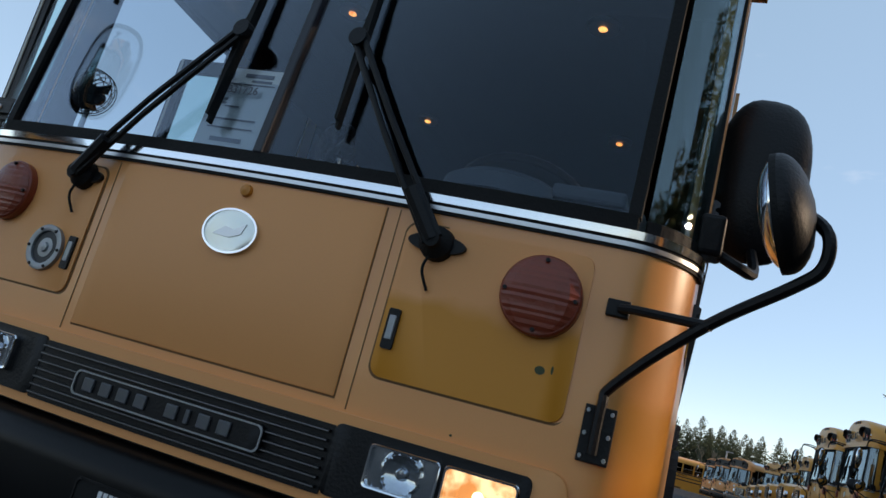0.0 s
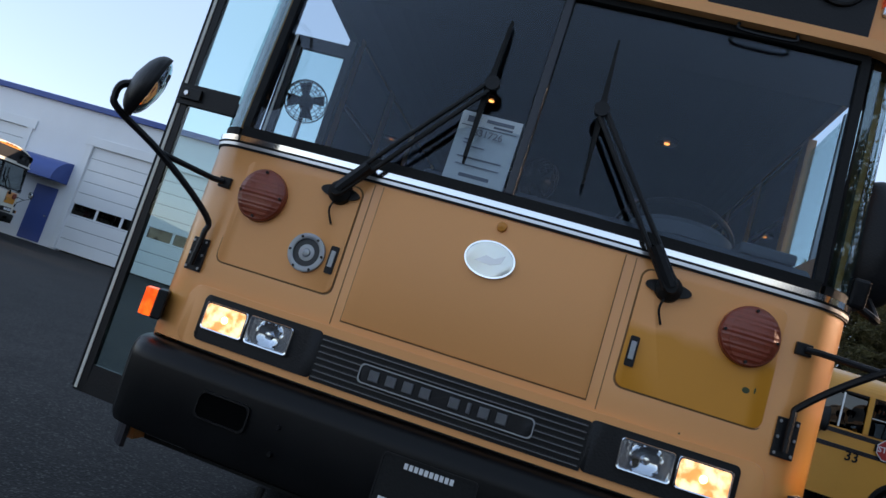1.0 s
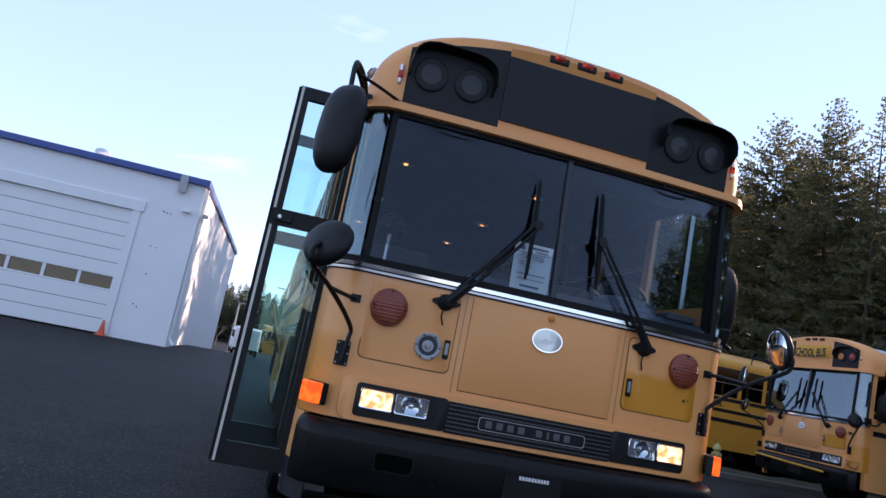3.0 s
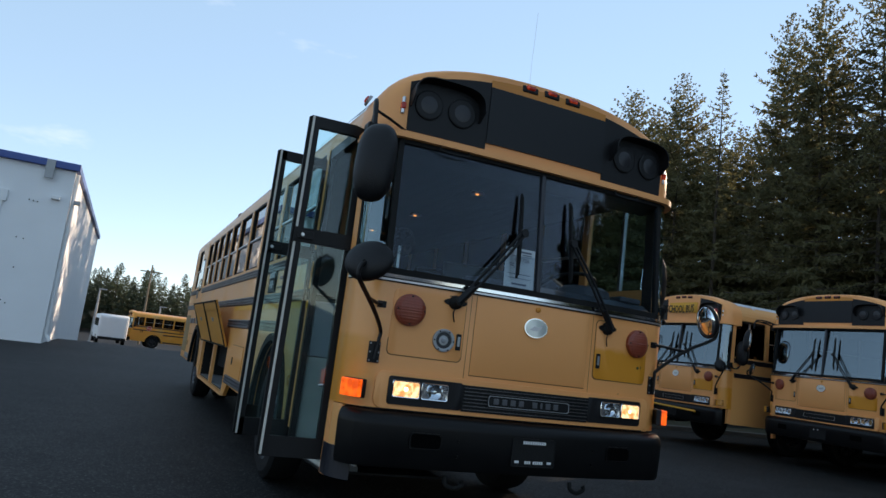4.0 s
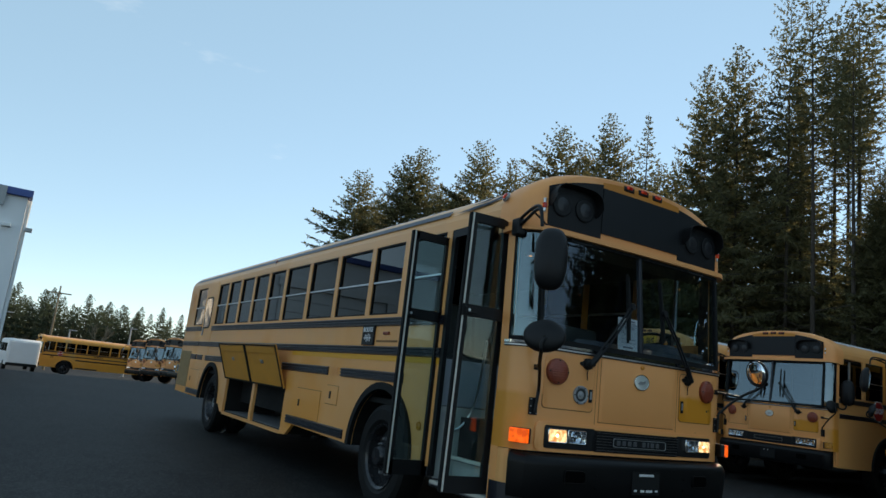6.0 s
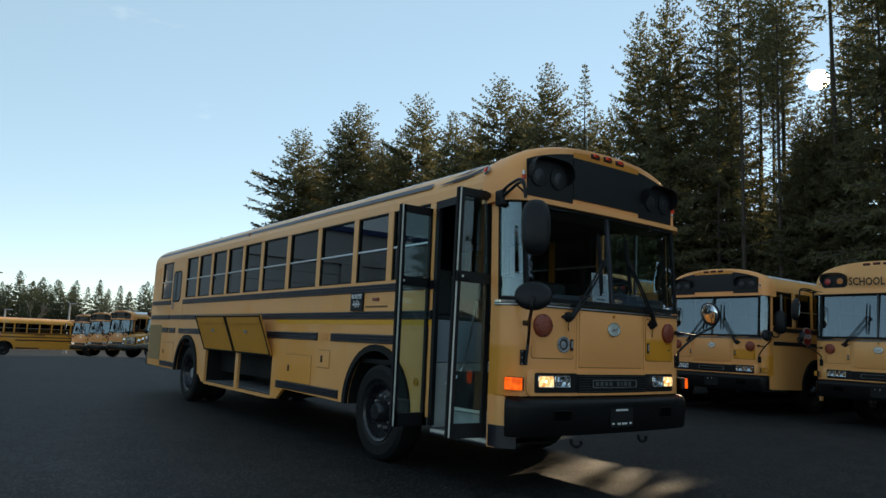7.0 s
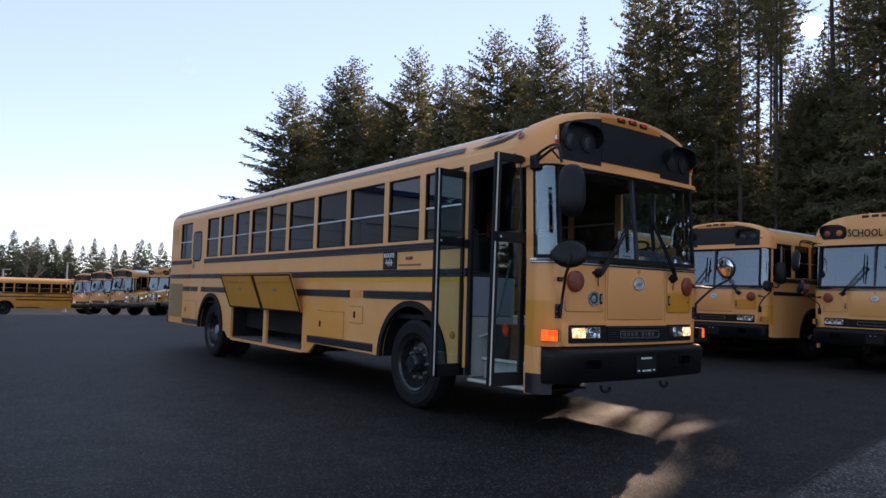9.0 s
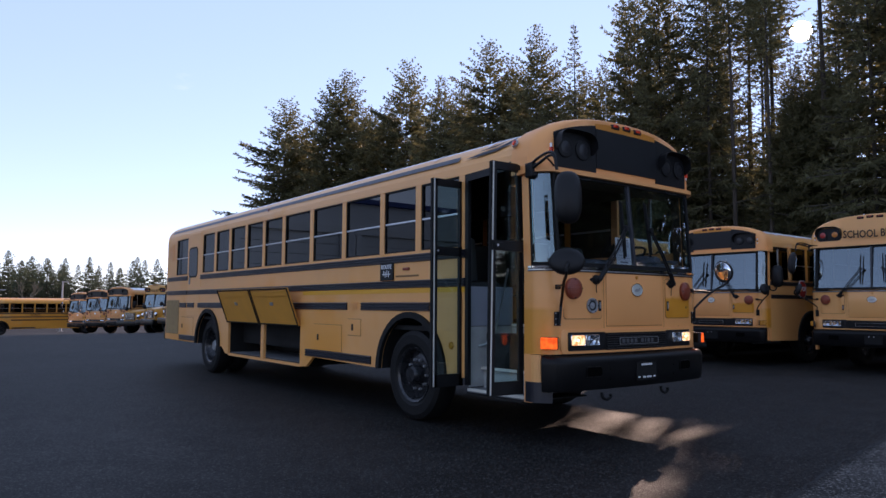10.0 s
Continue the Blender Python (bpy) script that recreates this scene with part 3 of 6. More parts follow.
def front_mirrors(root, full=True):
    for side in (-1, 1):
        s = side
        arm = new("mirror_arm")
        arm.parent = root
        part("arm_plate", box(s * 1.065 - 0.04, s * 1.065 + 0.04, -0.014, -0.002, 1.03, 1.155, 0.003), BLACK, arm)
        if full:
            for dx in (-0.03, 0.03):
                for dz in (-0.05, 0.0, 0.05):
                    part("bolt", lathe([(-0.013, 0.006), (-0.020, 0.005)], "y", (s * 1.065 + dx, 0, 1.092 + dz), 6), GREYCAST, arm)
        if s < 0:
            pts = curve_pts([(-1.065, -0.03, 1.05), (-1.052, -0.035, 1.17), (-1.06, -0.05, 1.235), (-1.222, -0.235, 1.385), (-1.335, -0.39, 1.470), (-1.352, -0.41, 1.510), (-1.340, -0.405, 1.550), (-1.305, -0.375, 1.570)], 5)
            joint = (-1.222, -0.230, 1.388)
        else:
            pts = curve_pts([(1.065, -0.03, 1.05), (1.066, -0.032, 1.16), (1.085, -0.04, 1.205), (1.258, -0.145, 1.36), (1.395, -0.25, 1.45), (1.435, -0.275, 1.49), (1.435, -0.275, 1.55), (1.40, -0.21, 1.60), (1.38, -0.19, 1.60)], 5)
            joint = (1.265, -0.15, 1.358)
        smooth(part("arm_tube", tube(pts, 0.0125, 8), BLACK, arm))
        part("strut_plate", box(s * 1.055 - 0.03, s * 1.055 + 0.03, -0.018, -0.002, 1.358, 1.398, 0.003), BLACK, arm)
        part("strut", tube([(s * 1.06, -0.02, 1.378), (s * 1.10, -0.045, 1.377), joint], 0.011, 8), BLACK, arm)
        at = Vector((-1.258, -0.255, 1.582) if s < 0 else (1.327, -0.155, 1.585))
        dome_mirror(root, at, at + Vector((0.74, 0.61, -0.26) if s < 0 else (-0.96, 0.24, -0.20)), 0.150 if s < 0 else 0.122, 0.118, 0.055, "cross_view_mirror")
        if s < 0:
            part("clamp", tube([(-1.310, -0.38, 1.545), (-1.300, -0.372, 1.60)], 0.016, 8), BLACK, arm)
            part("clamp_bolt", tube([(-1.325, -0.385, 1.570), (-1.275, -0.30, 1.582)], 0.010, 8), BLACK, arm)
    # tall flank mirrors
    dome_mirror(root, (-1.325, -0.335, 2.112), (0.27, 1.52, 1.9), 0.115, 0.225, 0.085, "tall_mirror")
    dome_mirror(root, (1.310, 0.42, 1.880), (0.885, 2.2, 1.90), 0.125, 0.24, 0.09, "tall_mirror")
    b = new("mirror_bracket")
    b.parent = root
    part("bracket_block", box(-1.27, -1.20, 0.06, 0.16, 2.33, 2.46, 0.012), BLACK, b)
    for dz in (0, 0.05):
        smooth(part("bracket_tube", tube(curve_pts([(-1.235, 0.10, 2.40 + dz), (-1.27, -0.05, 2.43 + dz), (-1.325, -0.22, 2.455 + dz * 0.6), (-1.345, -0.30, 2.43 + dz * 0.3), (-1.345, -0.32, 2.32)], 5), 0.013, 8), BLACK, b))
    part("bracket_stay", tube([(-1.02, 0.0, 2.42), (-1.31, -0.16, 2.46)], 0.009, 6), BLACK, b)
    b = new("mirror_bracket")
    b.parent = root
    part("bracket_block", box(1.205, 1.265, 0.12, 0.22, 1.58, 1.68, 0.012), BLACK, b)
    smooth(part("bracket_tube", tube(curve_pts([(1.25, 0.18, 1.60), (1.31, 0.16, 1.57), (1.345, 0.24, 1.58), (1.335, 0.36, 1.66)], 5), 0.014, 8), BLACK, b))


def lamps(root, lit, paint):
    """The raised headlamp surround, lamps and grille."""
    sur = smooth(part("lamp_surround", prism(rrect(0, 0.885, 2.06, 0.215, 0.05), -0.016, 0.0, "y", bevel=0.008), paint, root), 30)
    for side in (-1, 1):
        bez = part("headlamp_bezel", prism(rrect(side * 0.705, 0.886, 0.475, 0.165, 0.018), -0.024, -0.012, "y", bevel=0.004), BLACK, root)
        for k, x in enumerate((0.835, 0.655)):
            glowing = lit and k == 0
            frame_ring = [[(px, y, pz) for px, pz in rrect(side * x, 0.897, 0.172 - o, 0.100 - o, 0.012)] for o, y in ((0.0, -0.020), (0.0, -0.038), (0.004, -0.041), (0.012, -0.040), (0.016, -0.028))]
            lamp = smooth(part("headlamp", loft(frame_ring, True)[0], CHROME, root), 30)
            cols = []
            nu, nv = (20, 12) if lit else (8, 4)
            for j in range(2 * nu + 1):
                u = j / nu - 1
                col = []
                for i in range(2 * nv + 1):
                    v = i / nv - 1
                    r = math.hypot(u * 0.079, v * 0.043) / 0.043
                    if r < 1.0:
                        y = -0.0255 - 0.0095 * r * r
                    else:
                        y = -0.035 + 0.006 * min(1.0, (r - 1.0) * 6) - 0.0022 * abs(math.sin(u * 5 * math.pi))
                    col.append((side * x + 0.079 * u, y, 0.897 + 0.043 * v))
                cols.append(col)
            smooth(part("reflector", loft(cols)[0], LIT_WARM if glowing else LENS_CLEAR, lamp, "glowing lamp reflector" if glowing else "bright faceted lamp reflector"), 25)
            smooth(part("bulb_shield", lathe([(-0.026, 0.008), (-0.034, 0.013), (-0.037, 0.010), (-0.0375, 0.0)], "y", (side * x, 0, 0.897), 20), LIT_CORE if glowing else CHROME, lamp), 40)
            pane = part("lens", prism(rrect(side * x, 0.897, 0.160, 0.088, 0.008), -0.0415, -0.0395, "y"), LAMPGLASS, lamp, "clear rectangular lens")
            pane.visible_shadow = False
    g = part("grille", prism(rrect(0, 0.880, 0.938, 0.160, 0.006), -0.022, -0.010, "y"), BLACK, root, "black slatted front grille")
    for k in range(7 if lit else 0):
        z = 0.815 + k * 0.0215
        part("grille_slat", box(-0.46, 0.46, -0.034, -0.020, z - 0.0035, z + 0.0035, 0.001), BLACK, g)
        if lit:
            part("slat_edge", box(-0.46, 0.46, -0.0365, -0.034, z - 0.0015, z + 0.0015), BEAD, g)
    badge = part("grille_badge", prism(rrect(0, 0.880, 0.60, 0.066, 0.016), -0.042, -0.030, "y", bevel=0.003), BLACK, root)
    part("badge_rim", loft([[(x, y, z) for x, z in rrect(0, 0.880, 0.60 + o, 0.066 + o, 0.016)] for o, y in ((0.0, -0.042), (0.0, -0.046), (-0.008, -0.046), (-0.008, -0.040))], True)[0], GREYCAST, badge)
    for k, x in enumerate(() if not lit else (-0.245, -0.185, -0.125, -0.065, 0.035, 0.085, 0.135, 0.195)):
        w = 0.014 if k == 5 else 0.036
        part("badge_mark", box(x - w / 2, x + w / 2, -0.049, -0.041, 0.862, 0.898, 0.003), BADGEGREY, badge)


def hatches(root, paint, main):
    for side in (-1, 1):
        cx, cz, w, h = side * 0.738, 1.289, 0.474, 0.392
        part("hatch_groove", prism(rrect(cx, cz, w + 0.012, h + 0.012, 0.034), -0.0015, 0.0, "y"), BROWNLINE, root)
        mat = paint if side < 0 else PATCHY
        hatch = smooth(part("front_hatch", prism(rrect(cx, cz, w, h, 0.03), -0.007, 0.0, "y", bevel=0.004), mat, root, "front service hatch" if side < 0 else "front service hatch with a repainted amber lower half"), 30)
        lamp = smooth(part("warning_lens", lathe([(-0.006, 0.097), (-0.03, 0.097), (-0.036, 0.092)], "y", (side * 0.868, 0, 1.366), 32), LENS_RED, root), 30)
        rows = []
        for k in range(37):
            dz = 0.0895 * math.sin(math.pi * (k / 36 - 0.5))
            hw = math.sqrt(max(0.0, 0.0905 ** 2 - dz * dz))
            ridge = 0.0022 * (1 - abs(math.sin(dz * math.pi / 0.018)))
            rows.append([(side * 0.868 + hw * q / 4, -0.036 - 0.018 * (1 - (dz / 0.0905) ** 2) * (1 - (q / 4) ** 2) ** 0.5 - ridge, 1.366 + dz) for q in range(-4, 5)])
        part("lens", loft(rows)[0], LENS_RED, lamp, "sun-faded ribbed red lens")
        for dx, dz in ((0.0, 0.083), (0.083, 0.0), (-0.083, 0.0), (0.0, -0.083)):
            part("screw", lathe([(-0.036, 0.006), (-0.046, 0.005)], "y", (side * 0.868 + dx, 0, 1.366 + dz), 8), BLACK, lamp)
        lat = part("hatch_latch", prism(rrect(side * 0.53, 1.212, 0.030, 0.100, 0.006), -0.015, -0.006, "y"), BLACK, root)
        part("latch_paddle", box(side * 0.53 - 0.009, side * 0.53 + 0.009, -0.018, -0.012, 1.185, 1.245, 0.002), GREYCAST, lat)
    part("hatch_groove", box(-0.4335, 0.4335, -0.0012, 0.0, 1.017, 1.512), BROWNLINE, root)
    mid = smooth(part("engine_hatch", box(-0.431, 0.431, -0.006, 0.0, 1.022, 1.512, 0.003), paint, root, "wide centre front panel"), 30)
    em = smooth(part("emblem", prism(oval(0.005, 1.367, 0.084, 0.060, 36), -0.016, -0.004, "y", bevel=0.003), EMBLEM, root, "plain oval silver emblem"), 40)
    part("emblem_rim", loft([[(x, y, z) for x, z in oval(0.005, 1.367, 0.088 + o, 0.064 + o, 36)] for o, y in ((0.0, -0.004), (0.0, -0.018), (-0.006, -0.018), (-0.006, -0.008))], True)[0], CHROME, em)
    part("emblem_mark", prism([(-0.045, 1.352), (-0.01, 1.378), (0.02, 1.372), (0.055, 1.392), (0.045, 1.362), (0.01, 1.348)], -0.0185, -0.015, "y"), ALLOY, em)
    smooth(part("button_marker", lathe([(-0.004, 0.019), (-0.016, 0.016), (-0.020, 0.0)], "y", (0.012, 0, 1.487), 20), FRESH, mid))
    if main:
        horn = smooth(part("siren", lathe([(-0.006, 0.070), (-0.020, 0.070), (-0.022, 0.060), (-0.019, 0.051), (-0.008, 0.049)], "y", (-0.629, 0, 1.212), 32), GREYCAST, root, "round grey flush-mounted siren"), 40)
        cone = smooth(part("siren_cone", lathe([(-0.013, 0.051), (-0.009, 0.040), (-0.008, 0.0)], "y", (-0.629, 0, 1.212), 32), CONEGREY, horn, "dull grey inner cone"), 40)
        smooth(part("hub", lathe([(-0.006, 0.031), (-0.014, 0.030), (-0.015, 0.016), (-0.021, 0.013), (-0.023, 0.0)], "y", (-0.629, 0, 1.212), 24), GREYCAST, cone), 40)
        for k in range(6):
            a = 2 * math.pi * k / 6
            part("bolt", lathe([(-0.020, 0.006), (-0.025, 0.004)], "y", (-0.629 + 0.062 * math.cos(a), 0, 1.21 + 0.062 * math.sin(a)), 6), BLACK, horn)
    # pressed seams at the panel joints
    for x in (-0.466, 0.468):
        part("panel_seam", box(x - 0.0012, x + 0.0012, -0.002, 0.0, 1.0, 1.512), BROWNLINE, root)


def bumper(root, main):
    poly = [(-0.02, 0.46), (0.055, 0.445), (0.100, 0.45), (0.114, 0.475), (0.124, 0.60), (0.128, 0.685), (0.126, 0.705), (0.117, 0.729), (0.100, 0.748), (0.072, 0.760), (0.02, 0.766), (-0.02, 0.76)]
    half = [(1.04, 0.0), (1.095, 0.003), (1.135, 0.014), (1.162, 0.034), (1.175, 0.07)]
    base = [(-x, y) for x, y in half[::-1]] + half
    rings = []
    for i, q in enumerate(base):
        p0, p1 = Vector(base[max(i - 1, 0)]), Vector(base[min(i + 1, len(base) - 1)])
        way = (p1 - p0).normalized()
        out = Vector((way.y, -way.x))
        inset = -0.035
        rings.append([(q[0] + out.x * (o + inset) * 0.5, q[1] + out.y * (o + inset), z) for o, z in poly])
    bm, vs = loft(rings, True)
    bm.faces.new(vs[0])
    bm.faces.new(vs[-1][::-1])
    bump = smooth(part("bumper", bm, BUMPER, root, "scuffed black steel bumper"), 35)
    for side in (-1, 1):
        x = side * 0.70
        # Flat plate, not a hole; the pocket's shade is put into its colour.
        part("tow_pocket", prism(rrect(x, 0.615, 0.19, 0.085, 0.02), -0.0945, -0.080, "y"), PIT, bump)
        if main:
            part("pocket_rim", loft([[(px, y, pz) for px, pz in rrect(x, 0.615, 0.20 + o, 0.095 + o, 0.022)] for o, y in ((0.0, -0.084), (0.0, -0.101), (-0.014, -0.101), (-0.014, -0.084))], True)[0], BUMPER, bump)
        if main:
            part("tow_hook", tube(curve_pts([(side * 0.45 - 0.06, 0.0, 0.41), (side * 0.45 - 0.055, -0.01, 0.365), (side * 0.45, -0.01, 0.345), (side * 0.45 + 0.05, -0.01, 0.365), (side * 0.45 + 0.045, -0.01, 0.39)]), 0.014, 8), RUBBER, bump)
            for dx, dz in ((0.21, 0.03), (0.21, -0.06)):
                part("bolt", lathe([(-0.084, 0.010), (-0.099, 0.008)], "y", (side * (0.70 - dx), 0, 0.6 + dz), 8), BUMPER, bump)
    px = 0.03
    plate = part("licence_plate", prism(rrect(px, 0.592, 0.31, 0.165, 0.012), -0.094, -0.085, "y"), RUBBER, root, "black dealer plate with white print")
    part("plate_rim", loft([[(x, y, z) for x, z in rrect(px, 0.592, 0.318 + o, 0.173 + o, 0.014)] for o, y in ((0.0, -0.086), (0.0, -0.097), (-0.010, -0.097), (-0.010, -0.088))], True)[0], BLACK, plate)
    bars = [(px - 0.075 + k * 0.0168, 0.653, 0.012, 0.018) for k in range(10)] + [(px - 0.055 + k * 0.0150, 0.534, 0.011, 0.017) for k in range(9) if k != 3] + [(px - 0.118, 0.536, 0.03, 0.014), (px + 0.118, 0.536, 0.03, 0.014)]
    for x, z, w, h in bars if main else bars[:10:5]:
        part("print_mark", box(x - w / 2, x + w / 2, -0.0965, -0.094, z - h / 2, z + h / 2), WHITEINK, plate)
    return bump


def corner_signal(root, side, lit):
    e = new("turn_signal")
    e.parent = root
    a = 62 * side
    e.matrix_local = pose(side * 1.142, 0.068, 0.878, 0, 0, a)
    part("signal_base", box(-0.078, 0.078, -0.008, 0.03, -0.054, 0.054, 0.006), BLACK, e)
    part("lens", prism([(-0.076, -0.006), (-0.070, -0.034), (-0.050, -0.050), (0.050, -0.050), (0.070, -0.034), (0.076, -0.006)], -0.050, 0.050, "z", bevel=0.004), LIT_AMBER if lit else LENS_AMBER, e, "glowing amber lens" if lit else "")


def back_end(root, paint):
    rings = []
    for d, y in ((0.0, LEN - 0.13), (0.02, LEN - 0.06), (0.07, LEN - 0.01), (0.13, LEN)):
        ring = roof_ring(d)
        rings.append([(-HW + d, y, 0.52)] + [(x, y, z) for x, z in ring] + [(HW - d, y, 0.52)])
    bm, vs = loft(rings)
    bm.faces.new(vs[-1])
    smooth(part("rear_wall", bm, paint, root), 50)
    part("rear_bumper", box(-1.19, 1.19, LEN - 0.02, LEN + 0.12, 0.46, 0.72, 0.03), BUMPER, root)


def roof(root, paint, white=True):
    n = 24
    part("roof_side", roof_shell(0.45, LEN - 0.13, 0, 5, n=n), paint, root)
    part("roof_side", roof_shell(0.45, LEN - 0.13, n - 5, n, n=n), paint, root)
    smooth(part("roof", roof_shell(0.45, LEN - 0.13, 5, n - 5, 0.0, n=n), ROOFWHITE if white else paint, root, "white painted roof" if white else ""), 60)
    for k in range(12 if white else 5):
        y = 0.9 + k * (0.92 if white else 2.3)
        part("roof_bow", roof_shell(y, y + 0.05, 4, n - 4, 0.006, 1), ROOFWHITE if white else paint, root)


def inside(root, main):
    part("floor_deck", box(-HW + 0.045, HW - 0.045, 1.15, LEN - 0.15, 0.93, 0.98), RUBBER, root)
    part("cab_floor", box(-0.42, HW - 0.05, 0.06, 1.15, 0.93, 0.98), RUBBER, root)
    ring = [(x * 0.965, z - 0.045) for x, z in roof_ring(0.0)]
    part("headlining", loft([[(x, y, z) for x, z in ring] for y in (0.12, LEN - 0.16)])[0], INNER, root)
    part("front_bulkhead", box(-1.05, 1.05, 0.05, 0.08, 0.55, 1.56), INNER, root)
    part("underbody", box(-0.95, 0.95, 0.30, LEN - 0.2, 0.55, 0.92), RUBBER, root)
    if not main:
        part("dashboard", box(-1.0, 1.0, 0.09, 0.40, 1.40, 1.60, 0.03), DASH, root)
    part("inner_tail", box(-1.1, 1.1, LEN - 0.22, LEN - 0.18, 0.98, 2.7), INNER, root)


CONEGREY = material("dull_grey_cone", (0.035, 0.037, 0.04), 0.5, 0.3, spread=0.3, scale=16)
BADGEGREY = material("dull_grey_badge", (0.10, 0.105, 0.115), 0.4, 0.4, spread=0.2, scale=30)
BEAD = material("dull_metal_bead", (0.16, 0.165, 0.18), 0.35, 0.9, spread=0.2)
# Near-black with no gloss, stands for the shade inside the tow pockets.
PIT = material("pocket_shade_black", (0.003, 0.003, 0.003), 0.9, spec=0.0)
TINT2 = glass("blue_grey_windshield", (0.30, 0.34, 0.37), f0=0.16, cast=(0.80, 0.95, 1.0))
# Brown, darker than the paint, for the thin plates that draw grooves and gaps.
BROWNLINE = material("brown_line", (0.22, 0.10, 0.03), 0.7, spread=0.2)


def patchy_paint():
    """Weathered paint above, a resprayed amber area below with a soft edge."""
    m = PEACH.copy()
    m.name = "half_resprayed_paint"
    n, l = m.node_tree.nodes, m.node_tree.links
    p = n["Principled BSDF"]
    old = p.inputs["Base Color"].links[0].from_socket
    tc, sep = n.new("ShaderNodeTexCoord"), n.new("ShaderNodeSeparateXYZ")
    l.new(tc.outputs["Object"], sep.inputs["Vector"])
    wob = n.new("ShaderNodeTexNoise")
    wob.inputs["Scale"].default_value = 7.0
    l.new(tc.outputs["Object"], wob.inputs["Vector"])
    add = n.new("ShaderNodeMath")
    add.operation = "MULTIPLY_ADD"
    add.inputs[1].default_value = 0.10
    l.new(wob.outputs["Fac"], add.inputs[0])
    l.new(sep.outputs["Z"], add.inputs[2])
    cr = n.new("ShaderNodeMapRange")
    cr.inputs["From Min"].default_value, cr.inputs["From Max"].default_value = 1.325, 1.365
    cr.inputs["To Min"].default_value, cr.inputs["To Max"].default_value = 1.0, 0.0
    l.new(add.outputs["Value"], cr.inputs["Value"])
    mx = n.new("ShaderNodeMixRGB")
    mx.inputs[2].default_value = (0.67, 0.24, 0.014, 1)
    l.new(cr.outputs["Result"], mx.inputs[0])
    l.new(old, mx.inputs[1])
    l.new(mx.outputs["Color"], p.inputs["Base Color"])
    return m


PATCHY = patchy_paint()


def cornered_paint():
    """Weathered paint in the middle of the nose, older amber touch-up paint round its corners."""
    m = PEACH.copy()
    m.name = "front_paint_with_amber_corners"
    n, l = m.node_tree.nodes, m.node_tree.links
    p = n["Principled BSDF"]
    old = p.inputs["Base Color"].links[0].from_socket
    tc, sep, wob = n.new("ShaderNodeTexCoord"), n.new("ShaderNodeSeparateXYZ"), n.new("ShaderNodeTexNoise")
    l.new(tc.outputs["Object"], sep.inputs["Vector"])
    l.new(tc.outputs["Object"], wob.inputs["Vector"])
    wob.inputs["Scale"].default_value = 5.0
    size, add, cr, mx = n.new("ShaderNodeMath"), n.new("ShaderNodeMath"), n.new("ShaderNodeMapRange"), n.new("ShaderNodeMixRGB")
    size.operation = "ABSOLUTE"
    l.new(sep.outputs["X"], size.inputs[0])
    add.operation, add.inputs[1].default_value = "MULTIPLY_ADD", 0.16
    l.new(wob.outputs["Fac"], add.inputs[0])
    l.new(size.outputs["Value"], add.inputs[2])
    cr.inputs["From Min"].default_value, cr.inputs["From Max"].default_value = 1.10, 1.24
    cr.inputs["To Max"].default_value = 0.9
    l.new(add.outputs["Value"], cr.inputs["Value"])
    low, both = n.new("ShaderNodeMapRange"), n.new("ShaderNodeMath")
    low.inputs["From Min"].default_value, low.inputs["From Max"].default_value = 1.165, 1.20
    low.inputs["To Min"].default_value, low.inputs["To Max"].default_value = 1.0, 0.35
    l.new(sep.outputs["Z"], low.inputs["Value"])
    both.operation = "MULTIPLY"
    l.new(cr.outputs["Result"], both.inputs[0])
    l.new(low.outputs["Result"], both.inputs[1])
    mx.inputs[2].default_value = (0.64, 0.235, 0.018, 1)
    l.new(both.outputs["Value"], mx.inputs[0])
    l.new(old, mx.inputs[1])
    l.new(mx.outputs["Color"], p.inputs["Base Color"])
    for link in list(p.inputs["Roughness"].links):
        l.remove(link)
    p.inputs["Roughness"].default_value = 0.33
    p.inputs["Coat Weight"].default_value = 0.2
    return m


CORNERED = cornered_paint()


